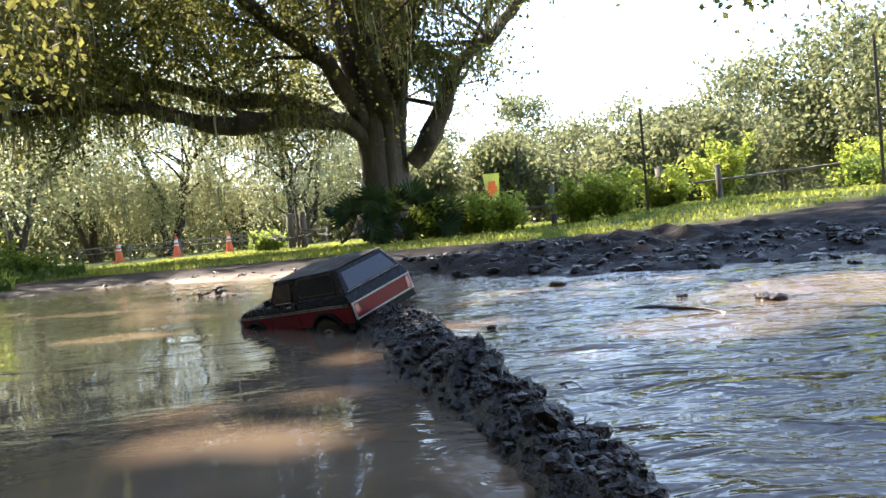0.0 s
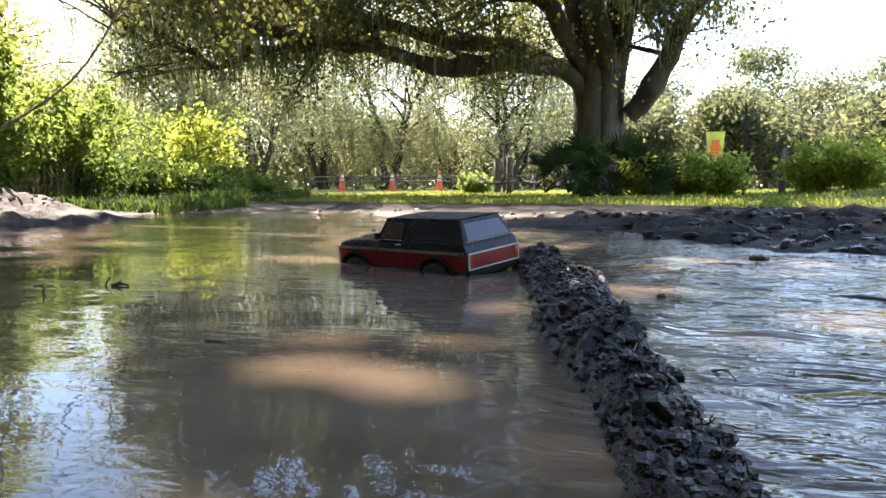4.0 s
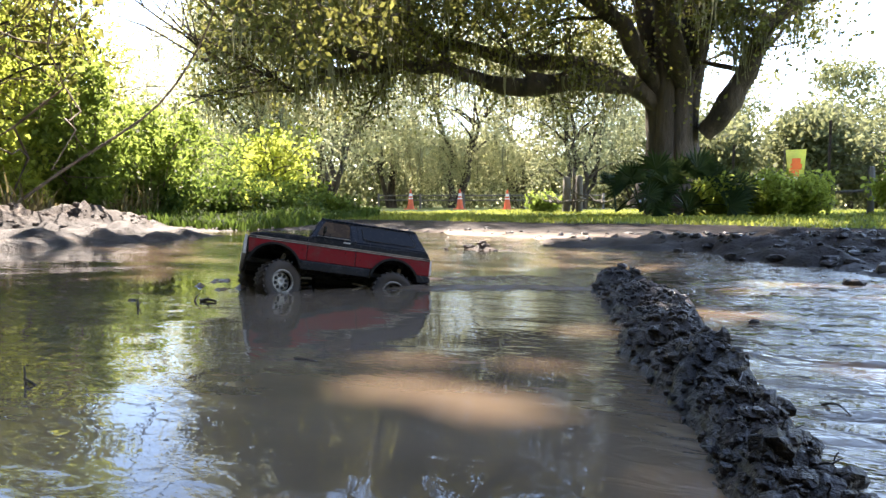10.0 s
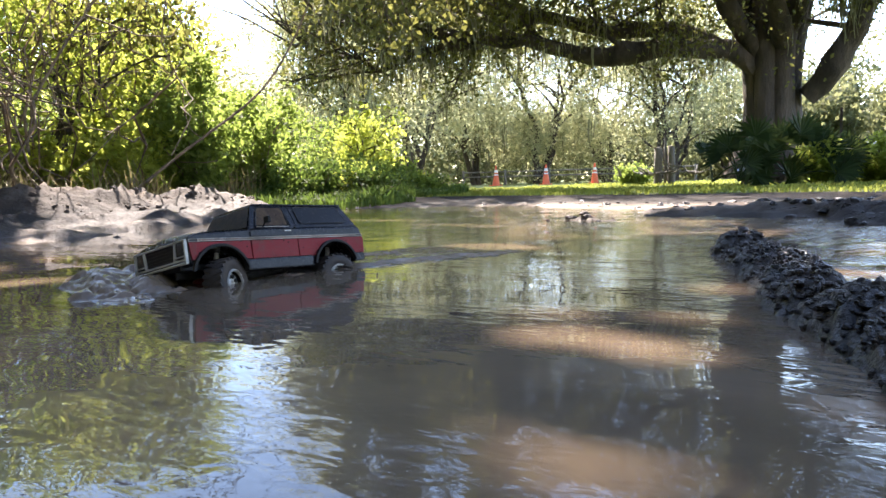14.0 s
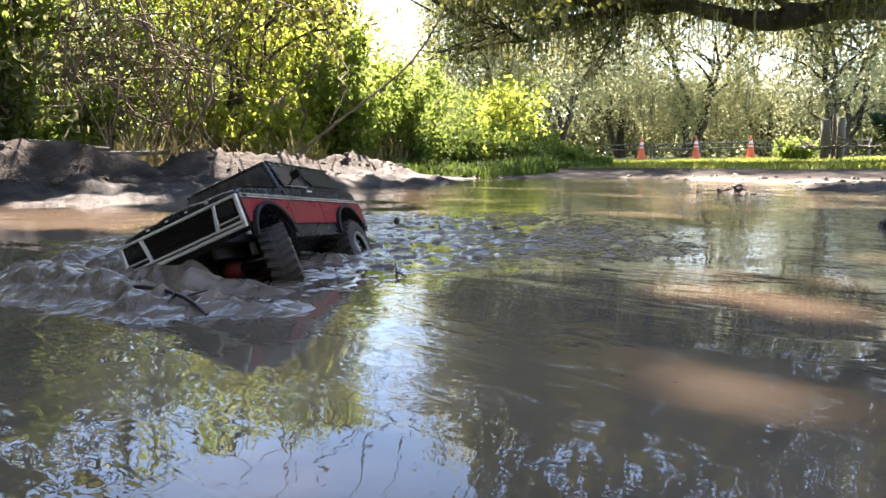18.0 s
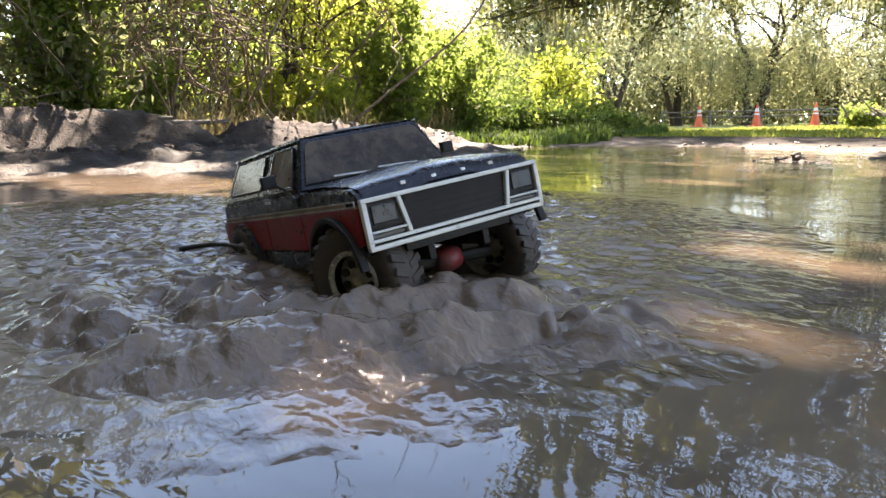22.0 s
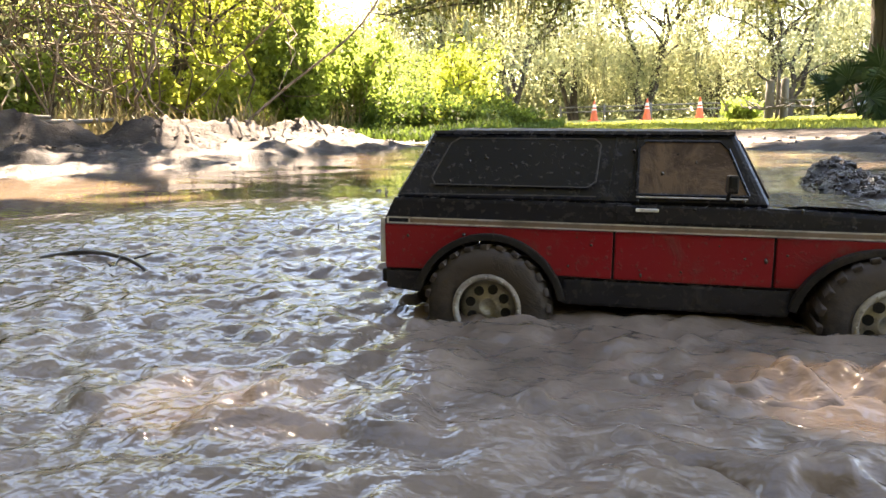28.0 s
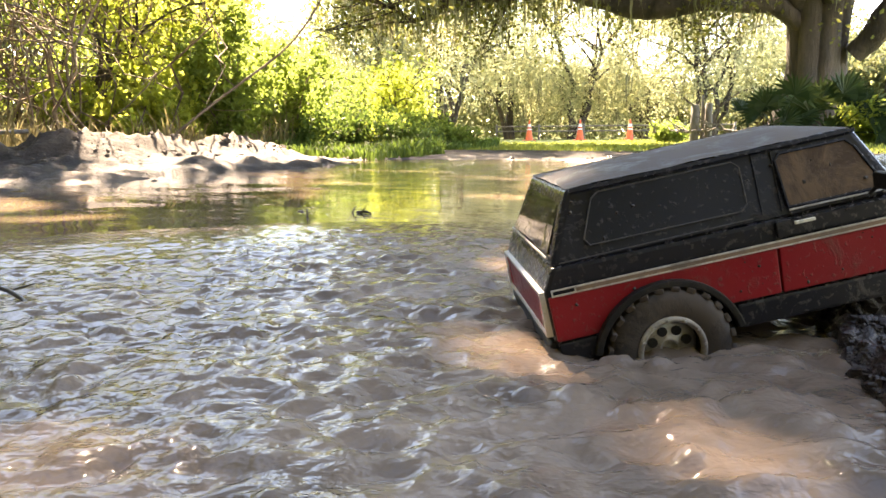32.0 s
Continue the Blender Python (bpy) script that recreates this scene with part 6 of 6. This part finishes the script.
def build_splash():
    """Clots of mud that the wheels throw up."""
    rng = np.random.RandomState(50)
    out = []
    for k in range(120):
        bm = bmesh.new()
        r = 0.003 + 0.009 * rng.random() ** 2
        for _ in range(2):
            lump(bm, (rng.normal() * r * 0.5, rng.normal() * r * 0.5, rng.normal() * r * 0.7), r * 0.8, rng, 1.1)
        ob = part("mud_clot", bm, MAT_RIDGE, None)
        tagged(ob, "clot of wet mud flung up by the wheels", "mud clot", "flung clots of mud")
        out.append(ob)
    return out


clots = build_splash()


# ---- what moves ----
TRUCK_ROWS = [
    (0.0, 0.262, 2.243, -0.070, 138.2, -5.7, -15.4),
    (1.0, 0.202, 2.287, -0.062, 138.6, -3.5, -18.4),
    (2.0, 0.133, 2.334, -0.078, 141.5, -9.3, -23.0),
    (3.0, 0.088, 2.289, -0.088, 147.6, -7.5, -12.8),
    (4.0, 0.029, 2.274, -0.089, 155.2, -0.8, -4.9),
    (7.0, -0.159, 2.223, -0.095, 176.5, 6.8, 7.9),
    (9.0, -0.310, 2.156, -0.084, 196.2, 4.5, 9.5),
    (10.0, -0.402, 2.034, -0.064, 220.0, 8.8, 17.1),
    (11.0, -0.566, 2.001, -0.068, 229.3, 9.8, 17.6),
    (12.0, -0.573, 1.790, -0.074, 245.4, -1.2, 6.5),
    (13.0, -0.594, 1.672, -0.084, 250.3, -3.9, 4.3),
    (14.0, -0.624, 1.511, -0.079, 260.2, 2.7, 11.7),
    (14.5, -0.616, 1.436, -0.080, 265.3, 2.7, 12.5),
    (16.5, -0.577, 1.192, -0.070, 284.8, 6.8, 16.4),
    (17.0, -0.537, 1.121, -0.056, 287.0, 10.7, 23.0),
    (18.0, -0.441, 0.959, -0.066, 297.6, 5.0, 23.1),
    (19.0, -0.388, 0.848, -0.074, 318.5, 1.9, 10.9),
    (20.0, -0.266, 0.781, -0.074, 327.4, 3.2, 10.3),
    (21.0, -0.171, 0.744, -0.065, 336.6, 3.8, 8.2),
    (22.0, -0.065, 0.732, -0.051, 347.8, 8.1, 8.2),
    (23.0, 0.029, 0.734, -0.045, 356.4, 7.2, 7.5),
    (24.0, 0.106, 0.748, -0.044, 363.0, 3.0, 5.9),
    (26.5, 0.295, 0.807, -0.066, 380.6, -4.8, -3.8),
    (27.0, 0.345, 0.813, -0.058, 379.7, -3.1, -2.8),
    (28.0, 0.416, 0.855, -0.065, 383.8, -1.3, -3.5),
    (29.0, 0.455, 0.903, -0.057, 395.1, 0.1, -0.8),
    (30.0, 0.491, 0.948, -0.043, 400.6, 6.8, -6.3),
    (31.0, 0.551, 0.999, -0.033, 399.7, 10.4, -6.5),
    (32.0, 0.595, 1.039, -0.031, 396.3, 11.8, 1.4),
]


def truck_at(t):
    """The truck's row at a time, between the rows on straight lines."""
    k = np.array(TRUCK_ROWS)
    return [float(np.interp(t, k[:, 0], k[:, c])) for c in range(1, 7)]


def motions():
    """The truck's way through the pond (x, y, z, heading, nose up, roll), its turning wheels, and the water that it stirs."""
    walk(truck, [(t, pose(x, y, z, ro, -nose, h)) for t, x, y, z, h, nose, ro in TRUCK_ROWS])
    times = [0.2 * k for k in range(161)]
    turn, angles, last = 0.0, [], truck_at(0)
    for t in times:
        now = truck_at(t)
        turn += min(70.0, math.degrees(1.5 * math.hypot(now[0] - last[0], now[1] - last[1]) / RW) + (2.5 if t > 9 else 0.8))
        angles.append(turn)
        last = now
    # how far each hub stands up or down on its springs: front left, front right, rear left, rear right
    spring = [([0, 8, 9, 10, 11, 12, 14, 18, 22, 32], [0.066, 0.066, 0.052, 0.040, 0.046, 0.058, 0.052, 0.046, 0.055, 0.060]),
              ([0, 8, 10, 12, 18, 22, 24, 26.5, 28, 32], [0.066, 0.066, 0.084, 0.078, 0.080, 0.072, 0.079, 0.084, 0.078, 0.070]),
              ([0, 8, 9, 10, 11, 12, 17, 20, 32], [0.066, 0.066, 0.061, 0.044, 0.041, 0.046, 0.046, 0.054, 0.062]),
              ([0, 8, 10, 17, 24, 27, 28, 30, 31, 32], [0.066, 0.066, 0.084, 0.084, 0.086, 0.080, 0.072, 0.064, 0.064, 0.076])]
    lift = lambda k, t: float(np.interp(t, *spring[k]))
    for k, wheel in enumerate(wheels):
        x, y, _ = wheel.location
        side, rows = (1 if y > 0 else -1), []
        for t, a in zip(times, angles):
            st = float(np.interp(t, [0, 6, 8, 10, 25, 27, 29, 32], [4, 12, 18, 26, 26, 14, 2, -4])) if x > 0 else 0.0
            rows.append((t, pose(x - side * 0.042 * math.sin(radians(st)), y - side * 0.042 * (1 - math.cos(radians(st))), lift(k, t), 0, a, st)))
        walk(wheel, rows)
    for axle, (kl, kr) in zip(axles, ((2, 3), (0, 1))):
        x = axle.location.x
        walk(axle, [(t, pose(x, 0, 0.5 * (lift(kl, t) + lift(kr, t)), math.degrees(math.atan2(lift(kl, t) - lift(kr, t), 2 * TRACK)), 0, 0)) for t in times])
    rows = []
    for t in [0.5 * k for k in range(65)]:
        x, y, _, h, _, _ = truck_at(t)
        rows.append((t, pose(x, y, float(np.interp(t, [0, 9, 11, 13, 15, 17, 26, 28, 32], [-0.06, -0.045, -0.024, -0.012, -0.012, -0.004, -0.002, -0.012, -0.016])), 0, 0, h)))
    walk(bow_wave, rows)
    rows = []
    for t in [0.5 * k for k in range(65)]:
        x, y, _, h, _, _ = truck_at(max(t - 0.4, 0))
        rows.append((t, pose(x, y, float(np.interp(t, [0, 9, 11, 14, 17, 20, 23, 32], [-0.04, -0.032, -0.024, -0.018, -0.010, -0.006, 0.0, 0.0])), 0, 0, h)))
    walk(churned_water, rows)
    rows = []
    for t in [0.5 * k for k in range(65)]:
        x, y, _, h, _, _ = truck_at(t)
        rows.append((t, pose(x, y, float(np.interp(t, [0, 8, 9.5, 16, 18, 32], [-0.03, -0.016, 0.0, 0.0, -0.03, -0.03])), 0, 0, h)))
    walk(wake, rows)
    rng = np.random.RandomState(9)
    for k, clot in enumerate(clots):
        t0 = 9.6 + 4.0 * rng.random() if k < 22 else 13.6 + 1.6 * rng.random() if k < 46 else 16.4 + 4.8 * rng.random()
        x, y, _, h, _, _ = truck_at(t0)
        side, back = (1 if rng.random() < 0.5 else -1) * (0.12 + 0.05 * rng.random()), (-0.2 if rng.random() < 0.6 else 0.12)
        hx, hy = math.cos(radians(h)), math.sin(radians(h))
        px, py = x + hx * back - hy * side, y + hy * back + hx * side
        vx, vy, vz = -hx * 0.25 + 0.25 * rng.normal(), -hy * 0.25 + 0.25 * rng.normal(), 0.9 + 0.7 * rng.random()
        rows = [(0.0, pose(px, py, -0.06)), (t0, pose(px, py, -0.06))]
        for q in (0.05, 0.1, 0.15, 0.2, 0.25, 0.3, 0.36):
            rows.append((t0 + q, pose(px + vx * q, py + vy * q, max(-0.06, -0.02 + vz * q - 4.9 * q * q), 60 * q, 40 * q, 0)))
        rows += [(t0 + 0.45, pose(px + vx * 0.4, py + vy * 0.4, -0.06)), (32.0, pose(px + vx * 0.4, py + vy * 0.4, -0.06))]
        walk(clot, rows)


motions()
